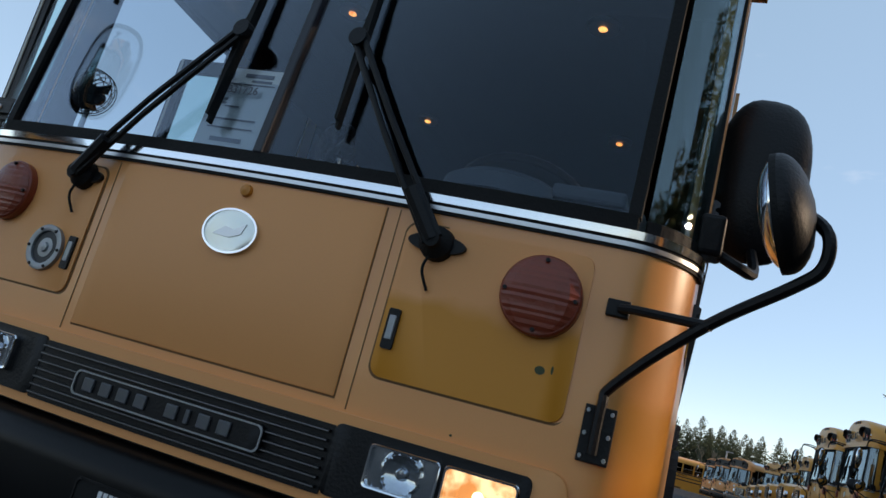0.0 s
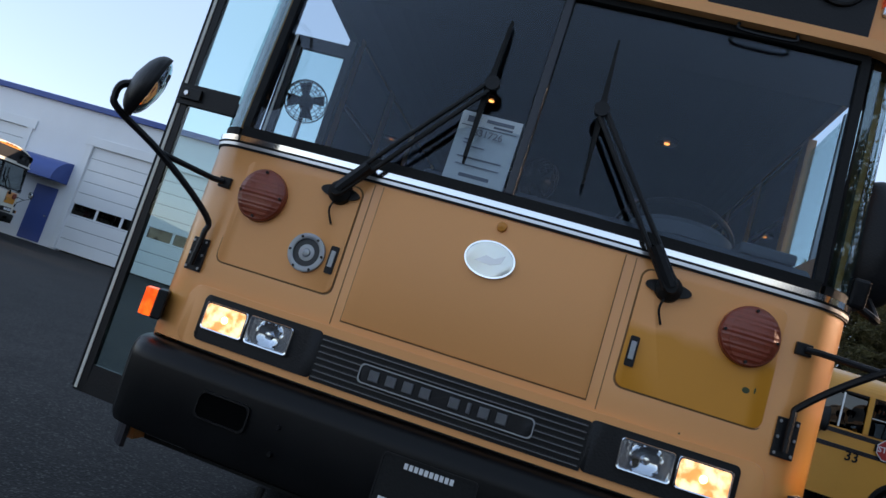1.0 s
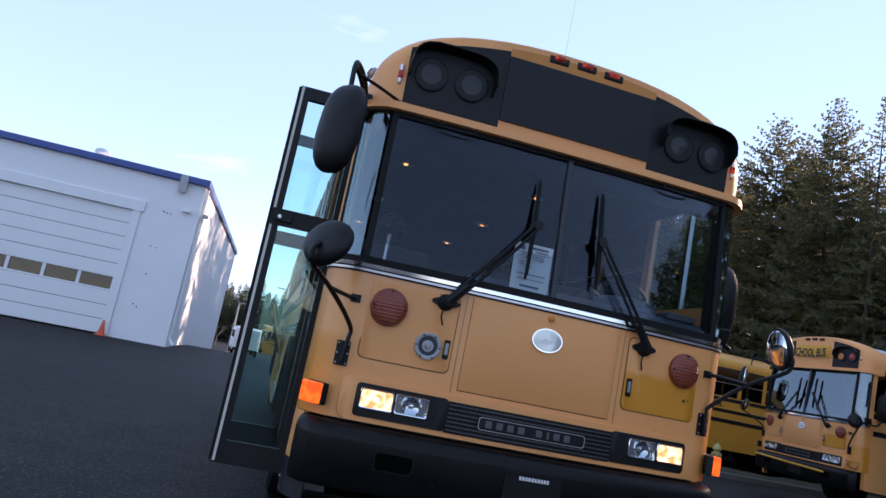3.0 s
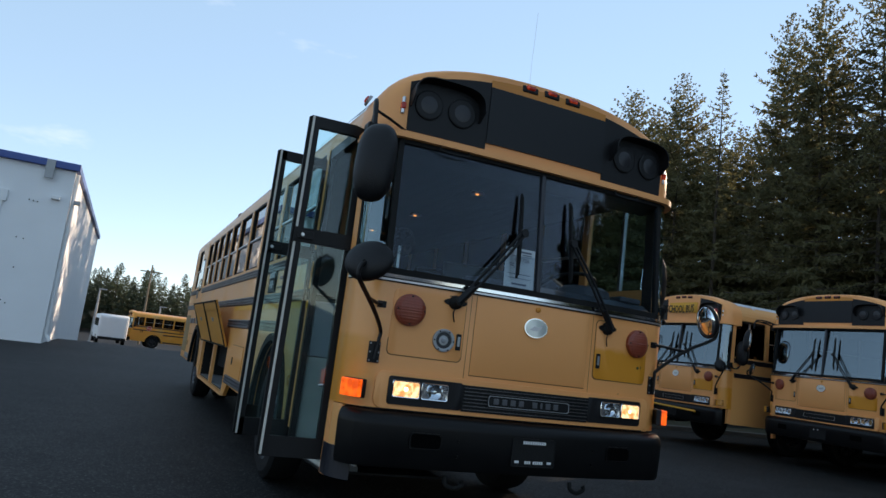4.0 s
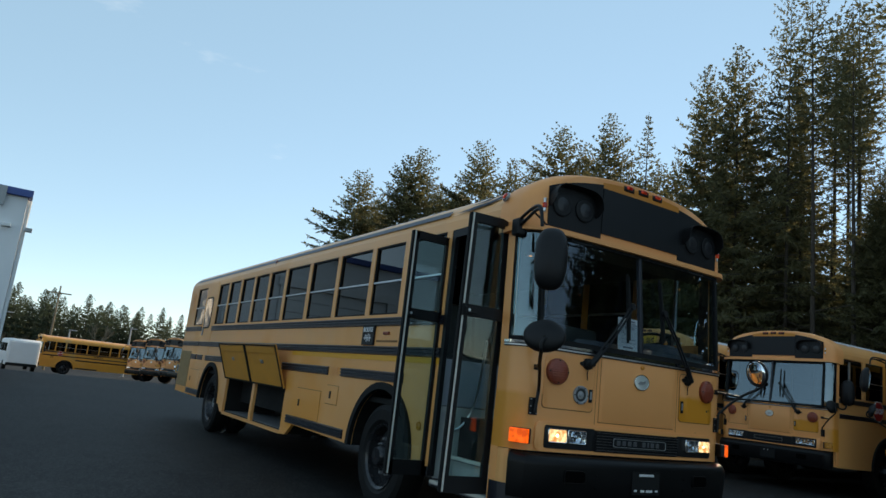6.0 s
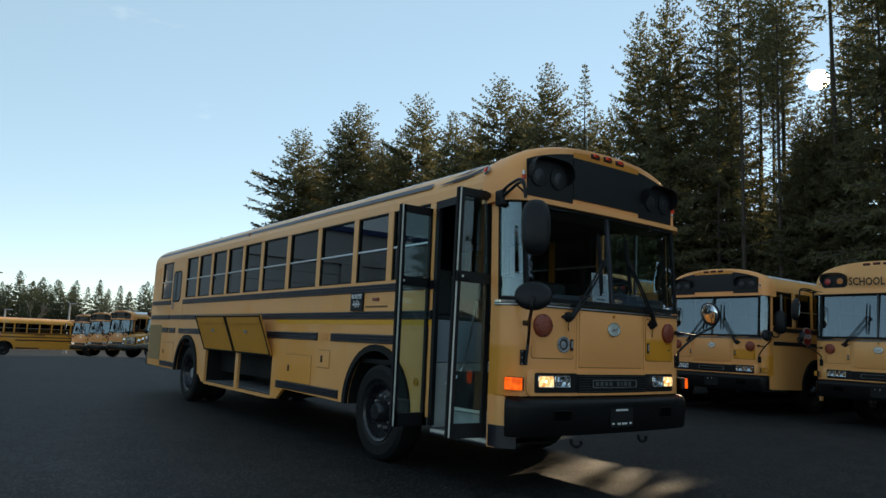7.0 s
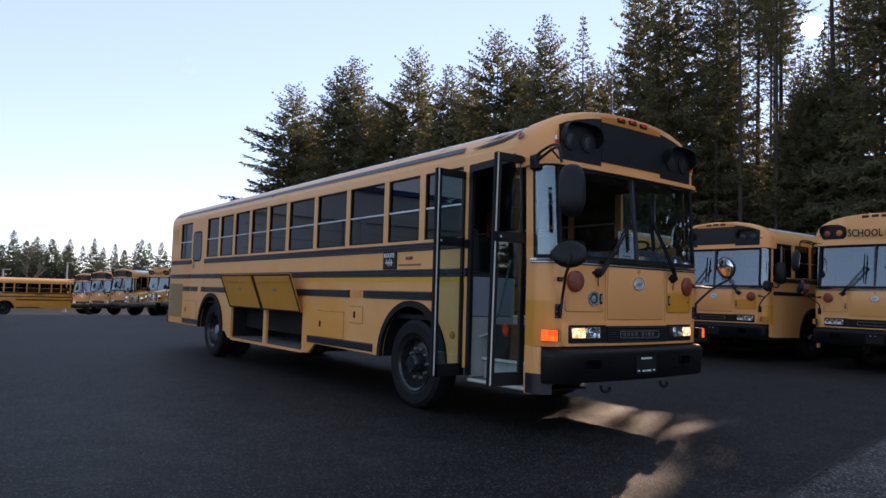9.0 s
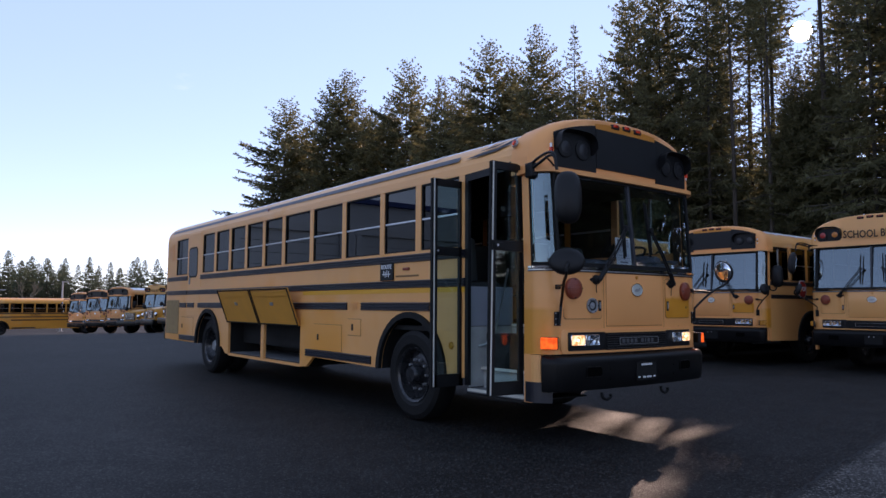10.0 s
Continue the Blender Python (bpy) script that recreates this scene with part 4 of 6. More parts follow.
def bow_front(root):
    """Give the nose its slight plan curve and draw its corners in a little."""
    def ease(v):
        v = min(1.0, max(0.0, v))
        return v * v * (3 - 2 * v)
    done = set()

    def go(ob, m):
        m = m @ ob.matrix_local if ob is not root else m
        if ob.type == "MESH" and ob.data not in done:
            done.add(ob.data)
            xs = [(m @ v.co).x for v in ob.data.vertices]
            ys = [(m @ v.co).y for v in ob.data.vertices]
            if max(xs) - min(xs) > 0.2 and min(ys) < 0.5 and max(ys) < 0.7 and m.is_identity:
                bm = bmesh.new()
                bm.from_mesh(ob.data)
                k = math.ceil(min(xs) / 0.13)
                while k * 0.13 < max(xs):
                    bmesh.ops.bisect_plane(bm, geom=bm.verts[:] + bm.edges[:] + bm.faces[:], dist=0.0005, plane_co=(k * 0.13, 0, 0), plane_no=(1, 0, 0))
                    k += 1
                bm.to_mesh(ob.data)
                bm.free()
                smooth(ob, 28)
            back = m.inverted()
            short = max(ys) < 1.2
            for v in ob.data.vertices:
                p = m @ v.co
                if p.y < 1.1:
                    near, side = 1 - ease(p.y / 0.7), ease((abs(p.x) - 0.9) / 0.3)
                    p.y += (0.055 - 0.030 * ease((p.z - 1.5) / 0.25)) * p.x * p.x * near
                    if p.y < 0.15 or abs(p.x) < 1.28:
                        p.y += 0.08 * ease((p.z - 1.56) / 0.95) * near
                    if short:
                        p.z += 0.055 * ease((p.z - 1.7) / 0.8) * (1 - ease(p.y / 0.9))
                    p.x -= math.copysign(0.028 * side * (1 - ease(p.y / 1.1)), p.x)
                    v.co = back @ p
        for c in ob.children:
            go(c, m)
    go(root, Matrix())


def common_bus(root, paint, front, lettered, main, white=True):
    front_shell(root, front)
    cap = [o for o in root.children if o.name.startswith("front_cap")][0]
    sign_face(root, cap, lettered, lit=main)
    glazing(root, main)
    hatches(root, front, main)
    lamps(root, main, front)
    bumper(root, main)
    front_mirrors(root, main)
    for side in (-1, 1):
        corner_signal(root, side, main)
        flank(root, side, paint, bins=main and side < 0)
        windows(root, side, main, paint)
        y0 = 1.15 if side < 0 else 0.30
        for a, b in ((y0, 9.12), (9.91, 11.22)):
            rub_rail(root, side, a, b, 1.685, 1.775)
        for a, b in ((y0, 9.87), (9.92, 11.22)):
            rub_rail(root, side, a, b, 1.397, 1.486)
        x0, x1 = sorted((side * HW, side * (HW + 0.004)))
        if main:
            part("yellow_stripe", box(x0, x1, y0, 4.75, 1.342, 1.394), BAND, root)
        spans = ((1.74, 3.145), (3.50, 5.05), (7.70, 9.22)) if main else ((2.85, 8.0),)
        for a, b in spans + ((9.45, 9.86), (9.95, 10.34)):
            rub_rail(root, side, a, b, 1.142, 1.240)
        for a, b in ((2.91, 4.63), (9.33, 10.31)):
            rub_rail(root, side, a, b, 0.50, 0.60)
        wheel(root, side * 1.06, 2.09, side, False, main)
        wheel(root, side * 1.03, 8.66, side, True, main)
    wiper(root, (-0.579, 1.452), (-0.165, 1.951), (-0.176, 2.20), (-0.182, 1.665), main)
    wiper(root, (0.589, 1.440), (0.222, 1.951), (0.212, 2.215), (0.232, 1.698), main)
    back_end(root, paint)
    roof(root, paint, white)
    inside(root, main)


SCUFF = material("dark_green_scuff", (0.05, 0.07, 0.02), 0.6, spread=0.4, scale=60)
# ---- the main bus ----
bus = thing("school_bus", "weathered yellow rear-engine school bus with open front door, parked on asphalt", "school bus")
common_bus(bus, PAINT, PEACH, False, True)


def door_leaf(y, label):
    e = new("entrance_door")
    e.parent = bus
    e["label"] = label
    a, b = -1.585, -1.20
    f = bmesh.new()
    for q in ((a, a + 0.055, 0.41, 2.47), (b - 0.05, b, 0.41, 2.47), (a, b, 2.40, 2.47), (a, b, 1.70, 1.79), (a, b, 0.41, 0.53)):
        box(q[0], q[1], y - 0.018, y + 0.018, q[2], q[3], bm=f)
    part("door_frame", f, BLACK, e)
    for z0, z1 in ((0.53, 1.70), (1.79, 2.40)):
        g = part("door_pane", box(a + 0.055, b - 0.05, y - 0.003, y + 0.003, z0, z1), DOORGLASS, e, "greenish clear door glass")
        g.visible_shadow = False
    part("edge_seal", box(a - 0.012, a, y - 0.016, y + 0.016, 0.42, 2.465, 0.004), RUBBER, e)
    part("edge_strip", box(a + 0.006, a + 0.020, y - 0.023, y - 0.018, 0.42, 2.465), SEAL, e, "pale grey edge strip")
    part("door_latch", box(a + 0.02, a + 0.12, y - 0.034, y - 0.018, 1.72, 1.77, 0.004), BLACK, e)
    part("latch_button", lathe([(-0.034, 0.012), (-0.040, 0.010)], "y", (a + 0.05, y, 1.745), 12), ALLOY, e)


door_leaf(1.215, "open rear leaf of the folding entrance door")
door_leaf(0.325, "open front leaf of the folding entrance door")
for x, z, a, b in ((0.899, 1.200, 0.012, 0.010), (0.927, 1.206, 0.003, 0.010), (0.736, 1.008, 0.003, 0.003)):
    part("paint_scuff", prism(oval(x, z, a, b, 12), -0.0085, -0.006, "y"), SCUFF, bus)
dr = bmesh.new()
box(-HW, -HW + 0.05, 0.272, 1.15, 2.46, HEAD, bm=dr)
box(-HW, -HW + 0.04, 1.10, 1.15, 0.42, 2.46, bm=dr)
part("door_jamb", dr, BLACK, bus)
part("grab_rail", tube(curve_pts([(-1.06, 1.12, 0.80), (-0.99, 1.09, 0.825), (-0.93, 1.07, 0.90), (-0.90, 1.03, 1.01), (-0.95, 0.90, 1.24), (-1.03, 0.76, 1.42), (-1.10, 0.65, 1.56)]), 0.010, 8), ALLOY, bus, "bright steel grab rail")
for k, (x, z) in enumerate(((-1.20, 0.385), (-1.02, 0.588), (-0.81, 0.81), (-0.60, 1.012))):
    st = part("entrance_step", box(x, x + 0.24 if k < 3 else -0.40, 0.29, 1.13, z - 0.03, z), STEPMAT, bus)
    part("step_nosing", box(x - 0.006, x + 0.035, 0.295, 1.125, z - 0.02, z + 0.005, 0.003), SEAL, st)
    part("step_riser", box(x + 0.215, x + 0.230, 0.29, 1.13, z, z + (0.172 if k < 3 else 0.02)), WELL, st)
part("stepwell_wall", box(-1.17, -0.40, 1.128, 1.145, 0.40, 0.995), WELL, bus)
part("stepwell_wall", box(-1.17, -0.40, 0.275, 0.292, 0.40, 1.30), WELL, bus)
part("stepwell_floor", box(-1.2, -0.40, 0.28, 1.14, 0.34, 0.352), RUBBER, bus)
part("modesty_panel", box(-1.17, -0.58, 1.125, 1.150, 1.0, 1.40, 0.01), PANELGREY, bus, "smooth blue-grey modesty panel")
part("corner_skirt", ribbon(front_path(-0.002, 0.27)[:5], 0.36, 0.77, -0.03), PAINT, bus)
part("mud_skirt", ribbon(front_path(0.004, 0.25)[:8], 0.35, 0.53, -0.02), RAIL, bus, "navy black corner skirt")

# luggage compartment with both doors swung up
bay = new("luggage_bay")
bay.parent = bus
shell = bmesh.new()
box(-HW + 0.04, -0.30, 4.83, 7.59, 0.345, 0.385, bm=shell)
box(-0.34, -0.30, 4.83, 7.59, 0.385, 0.905, bm=shell)
box(-HW + 0.04, -0.30, 4.79, 4.83, 0.345, 0.92, bm=shell)
box(-HW + 0.04, -0.30, 7.59, 7.63, 0.345, 0.92, bm=shell)
box(-HW + 0.04, -0.30, 4.83, 7.59, 0.905, 0.92, bm=shell)
part("bay_lining", shell, RUBBER, bay)
part("bay_floor", box(-HW + 0.045, -0.35, 4.84, 7.58, 0.386, 0.391), STEPMAT, bay)
for a, b in ((4.81, 6.16), (6.20, 7.57)):
    e = new("luggage_door")
    e.parent = bus
    e["label"] = "yellow luggage compartment door swung open upwards"
    e.matrix_local = pose(-HW - 0.012, 0, 0.912, 0, -20, 0)
    part("door_skin", box(-0.022, 0.0, a, b, 0.0, 0.575, 0.006), FLAP, e)
    f = bmesh.new()
    for q in ((a, a + 0.02, 0.0, 0.575), (b - 0.02, b, 0.0, 0.575), (a, b, 0.555, 0.575), (a, b, 0.0, 0.02)):
        box(-0.034, -0.022, *q, bm=f)
    part("door_rim", f, RUBBER, e)
    part("stiffener", box(-0.032, -0.022, a + 0.06, b - 0.06, 0.45, 0.54, 0.006), FLAP, e)
    part("door_handle", box(-0.035, -0.022, (a + b) / 2 - 0.05, (a + b) / 2 + 0.05, 0.31, 0.36, 0.005), GREYCAST, e)
    part("hinge", tube([(0.0, a + 0.05, -0.005), (0.0, b - 0.05, -0.005)], 0.010, 8), GREYCAST, e)
# flank fittings
for name, y0, y1, z0, z1 in (("service_panel", 3.635, 4.39, 0.602, 0.946), ("service_panel", 9.48, 10.26, 0.60, 0.95), ("filler_panel", 3.165, 3.475, 0.83, 1.03)):
    g = part("panel_gap", box(-HW - 0.001, -HW, y0 - 0.006, y1 + 0.006, z0 - 0.006, z1 + 0.006), BROWNLINE, bus)
    p = part(name, box(-HW - 0.007, -HW, y0, y1, z0, z1, 0.003), PAINT, bus)
    part("panel_latch", box(-HW - 0.014, -HW - 0.006, y1 - 0.14, y1 - 0.10, (z0 + z1) / 2 - 0.04, (z0 + z1) / 2 + 0.04, 0.003), BLACK, p)
for k in range(6):
    part("vent_slat", box(-HW - 0.010, -HW, 3.23, 3.41, 1.16 + k * 0.014, 1.167 + k * 0.014), PAINT, bus)
for k in range(9):
    part("vent_slat", box(-HW - 0.012, -HW, 10.84, 11.14, 2.12 + k * 0.038, 2.14 + k * 0.038), PAINT, bus)
gr = part("radiator_grille", box(-HW - 0.008, -HW, 10.40, 11.25, 0.60, 1.29, 0.004), MESHMAT, bus, "dusty brown radiator mesh panel")
for k in range(12):
    part("mesh_wire", box(-HW - 0.013, -HW - 0.007, 10.42, 11.23, 0.63 + k * 0.054, 0.636 + k * 0.054), MESHMAT, gr)
route = part("route_sign", box(-HW - 0.022, -HW, 2.434, 2.704, 1.492, 1.702, 0.004), BLACK, bus, "small black route sign with white letters")
writing("ROUTE", 0.068, route, WHITEINK, pose(-HW - 0.024, 2.569, 1.648, 90, 0, -90))
for k, (dy, dz, w, h) in enumerate(((0, 0, 0.17, 0.010), (-0.05, 0, 0.010, 0.07), (-0.015, 0.008, 0.010, 0.08), (0.02, -0.005, 0.010, 0.07), (0.055, 0.010, 0.010, 0.06))):
    part("print_mark", box(-HW - 0.025, -HW - 0.022, 2.569 + dy - w / 2, 2.569 + dy + w / 2, 1.565 + dz - h / 2, 1.565 + dz + h / 2), WHITEINK, route)
part("side_marker", box(-HW - 0.02, -HW, 2.12, 2.24, 1.60, 1.63, 0.006), LENS_RED, bus)
part("print_mark", box(-HW - 0.003, -HW, 1.95, 2.40, 1.525, 1.545), BROWNLINE, bus)
part("round_reflector", lathe([(-0.006, 0.04), (-0.014, 0.036), (-0.016, 0.0)], "x", (-HW, 1.36, 0.80), 20), LENS_AMBER, bus)
for y in (0.40, 6.1):
    b = part("roof_marker", lathe([(0.0, 0.045), (0.02, 0.04)], "z", (-1.150, y, 2.70), 16), GREYCAST, bus)
    b.matrix_local = pose(-1.165, y, 2.70, 0, -62, 0) @ pose(1.150, -y, -2.70)
    m = part("lens", lathe([(0.018, 0.032), (0.032, 0.024), (0.036, 0.0)], "z", (-1.150, y, 2.70), 16), LIT_RED if y < 1 else LENS_RED, b)
# dark graphic along the eaves
part("eave_graphic", roof_shell(1.30, 11.1, 2, 3, 0.003, 1), DECAL, bus, "long dark grey stripe below the roof edge")
swoosh = bmesh.new()
lo, hi = roof_ring(0, 24, 0.004)[2], roof_ring(0, 24, 0.004)[4]
for pts in (((1.18, 0.05), (0.95, 0.42), (0.74, 0.50), (0.45, 0.98), (0.56, 0.42), (0.72, 0.10), (0.92, 0.02)), ((1.05, 0.62), (0.80, 0.70), (0.62, 0.98), (0.86, 0.84))):
    swoosh.faces.new([swoosh.verts.new((lo[0] + (hi[0] - lo[0]) * t - 0.002, y, lo[1] + (hi[1] - lo[1]) * t + 0.002)) for y, t in pts])
bmesh.ops.solidify(swoosh, geom=swoosh.faces[:], thickness=0.003)
part("eave_graphic", swoosh, DECAL, bus)
smooth(part("antenna", tube([(-0.08, 0.20, 2.97), (-0.081, 0.203, 3.2), (-0.072, 0.205, 3.62)], 0.0011, 6), ALLOY, bus, "thin silver whip antenna"))
part("antenna", tube([(0.3, 1.5, 2.97), (0.3, 1.5, 3.22)], 0.008, 6), BLACK, bus)
for s in (-1, 1):
    part("cap_handle", tube(curve_pts([(s * 0.69 - 0.10, -0.03, 2.372), (s * 0.69 - 0.085, -0.036, 2.344), (s * 0.69 + 0.085, -0.036, 2.344), (s * 0.69 + 0.10, -0.03, 2.372)]), 0.006, 6), BLACK, bus)

# cab
dash = smooth(part("dashboard", prism([(0.05, 1.35), (0.05, 1.60), (0.16, 1.66), (0.40, 1.68), (0.56, 1.60), (0.58, 1.30)], -0.35, 1.06, "x", bevel=0.012), DASH, bus, "grey moulded dashboard"), 30)
part("dash_shelf", box(-1.05, -0.35, 0.05, 0.25, 1.50, 1.60, 0.015), DASH, bus)
smooth(part("dash_cowl", lathe([(0.0, 0.20), (0.05, 0.19), (0.075, 0.15), (0.085, 0.0)], "z", (0.62, 0.36, 1.665), 28), DASH, dash))
part("dash_cowl", box(0.80, 1.0, 0.14, 0.30, 1.66, 1.70, 0.01), DASH, dash)
sw = new("steering_wheel")
sw.parent = bus
sw.matrix_local = pose(0.62, 0.60, 1.735, -28, 0, 0)
ringp = [(0.235 * math.cos(2 * math.pi * k / 32), 0.235 * math.sin(2 * math.pi * k / 32), 0) for k in range(33)]
smooth(part("wheel_rim", tube(ringp, 0.014, 8), BLACK, sw))
part("wheel_hub", lathe([(-0.04, 0.06), (0.01, 0.055), (0.02, 0.0)], "z", (0, 0, 0), 20), BLACK, sw)
for a in (90, 210, 330):
    part("wheel_spoke", tube([(0, 0, -0.005), (0.23 * math.cos(radians(a)), 0.23 * math.sin(radians(a)), 0)], 0.012, 6), BLACK, sw)
part("steering_column", tube([(0.62, 0.60, 1.72), (0.62, 0.35, 1.35)], 0.045, 10), BLACK, bus)


def seat(x, y, w, name, h=0.72):
    e = new(name)
    e.parent, e.location = bus, (x, y, 0.98)
    part("seat_cushion", box(-w / 2, w / 2, -0.42, 0.0, 0.36, 0.50, 0.04), SEATMAT, e)
    part("seat_back", prism([(-0.02, 0.45), (0.06, 0.45), (0.15, h + 0.28), (0.10, h + 0.32), (0.04, h + 0.30)], -w / 2, w / 2, "x", bevel=0.03), SEATMAT, e)
    part("seat_leg", box(-w / 2 + 0.05, -w / 2 + 0.09, -0.36, -0.04, 0.0, 0.36), BLACK, e)
    part("seat_leg", box(w / 2 - 0.09, w / 2 - 0.05, -0.36, -0.04, 0.0, 0.36), BLACK, e)
    return e


seat(0.62, 1.38, 0.52, "driver_seat", 0.62)
first = seat(-0.72, 2.05, 0.90, "passenger_seat")
for k in range(12):
    for x in (-0.72, 0.72):
        if (k, x) != (0, -0.72):
            copy_thing(first, pose(x, 2.05 + 0.74 * k, 0.98))
for k, y in enumerate((1.15, 2.35, 4.02, 5.65, 7.3, 8.9)):
    for x in (-0.61, 0.63):
        d = part("dome_lamp", lathe([(0.0, 0.07), (-0.02, 0.066)], "z", (x, y, 2.80), 20), ALLOY, bus)
        part("lens", lathe([(-0.018, 0.022), (-0.026, 0.016), (-0.029, 0.0)], "z", (x, y, 2.80), 16), LIT_DOME, d, "small glowing dome lamp")


def cab_fan(x, y, z, turn):
    e = new("cab_fan")
    e.parent = bus
    e["label"] = "small black caged cab fan"
    e.matrix_local = pose(x, y, z, 0, 0, turn)
    cage = bmesh.new()
    for r, d in ((0.085, 0.0), (0.082, -0.02), (0.06, -0.034), (0.035, -0.04), (0.085, 0.015), (0.06, 0.03)):
        tube([(r * math.cos(2 * math.pi * k / 24), d, r * math.sin(2 * math.pi * k / 24)) for k in range(25)], 0.0018, 4, cage)
    for k in range(20):
        a = 2 * math.pi * k / 20
        tube([(0.01 * math.cos(a), -0.042, 0.01 * math.sin(a)), (0.06 * math.cos(a), -0.034, 0.06 * math.sin(a)), (0.085 * math.cos(a), 0.0, 0.085 * math.sin(a)), (0.06 * math.cos(a), 0.03, 0.06 * math.sin(a))], 0.0015, 4, cage)
    part("fan_cage", cage, BLACK, e)
    part("fan_motor", lathe([(0.0, 0.03), (0.06, 0.028), (0.07, 0.0)], "y", (0, 0, 0), 14), BLACK, e)
    bl = bmesh.new()
    for k in range(4):
        a = radians(90 * k + 20)
        c, s = math.cos(a), math.sin(a)
        vs = [bl.verts.new((c * r - s * t, -0.012 + 0.012 * w, s * r + c * t)) for r, t, w in ((0.012, -0.01, 0), (0.07, -0.028, -1), (0.075, 0.022, 1), (0.012, 0.01, 0))]
        bl.faces.new(vs)
    bmesh.ops.solidify(bl, geom=bl.faces[:], thickness=0.0015)
    part("fan_blades", bl, BLACK, e)
    part("fan_stand", tube([(0, 0.02, -0.03), (0, 0.02, -0.10), (0.0, 0.02, -0.17)], 0.010, 8), ALLOY, e)


cab_fan(-0.91, 0.19, 1.80, 20)
cab_fan(0.05, 0.30, 1.76, -30)
note = part("window_notice", box(-0.250, -0.028, 0.018, 0.021, 1.612, 1.866), PAPER, bus, "white paper sales notice inside the windshield")
writing("B31726", 0.036, note, INK, pose(-0.135, 0.0165, 1.792, 90, 0, 0), thick=0.0005)
for k, (x, z, w, h) in enumerate(((-0.105, 1.845, 0.10, 0.012), (-0.09, 1.828, 0.07, 0.007), (-0.21, 1.84, 0.03, 0.022), (-0.14, 1.816, 0.20, 0.003), (-0.20, 1.765, 0.03, 0.005), (-0.20, 1.752, 0.03, 0.005), (-0.16, 1.742, 0.05, 0.004), (-0.14, 1.70, 0.16, 0.005), (-0.14, 1.672, 0.16, 0.004), (-0.14, 1.634, 0.11, 0.013))):
    part("print_mark", box(x - w / 2, x + w / 2, 0.0165, 0.018, z - h / 2, z + h / 2), INK, note)
part("driver_window_frame", box(HW - 0.035, HW - 0.004, 0.66, 0.69, 1.62, 2.46), ALLOY, bus)
for a, b in ((0.30, 0.66), (0.69, 1.13)):
    g = part("driver_window", box(HW - 0.022, HW - 0.018, a, b, 1.62, 2.46), DOORGLASS, bus)
    g.visible_shadow = False


bow_front(bus)


# ---- ground ----
def ground_z(x, y):
    """The lot is level near the bus and falls gently away behind it."""
    return -DROP - 0.037 * min(max(0.0, y - 27.0), 42.0)


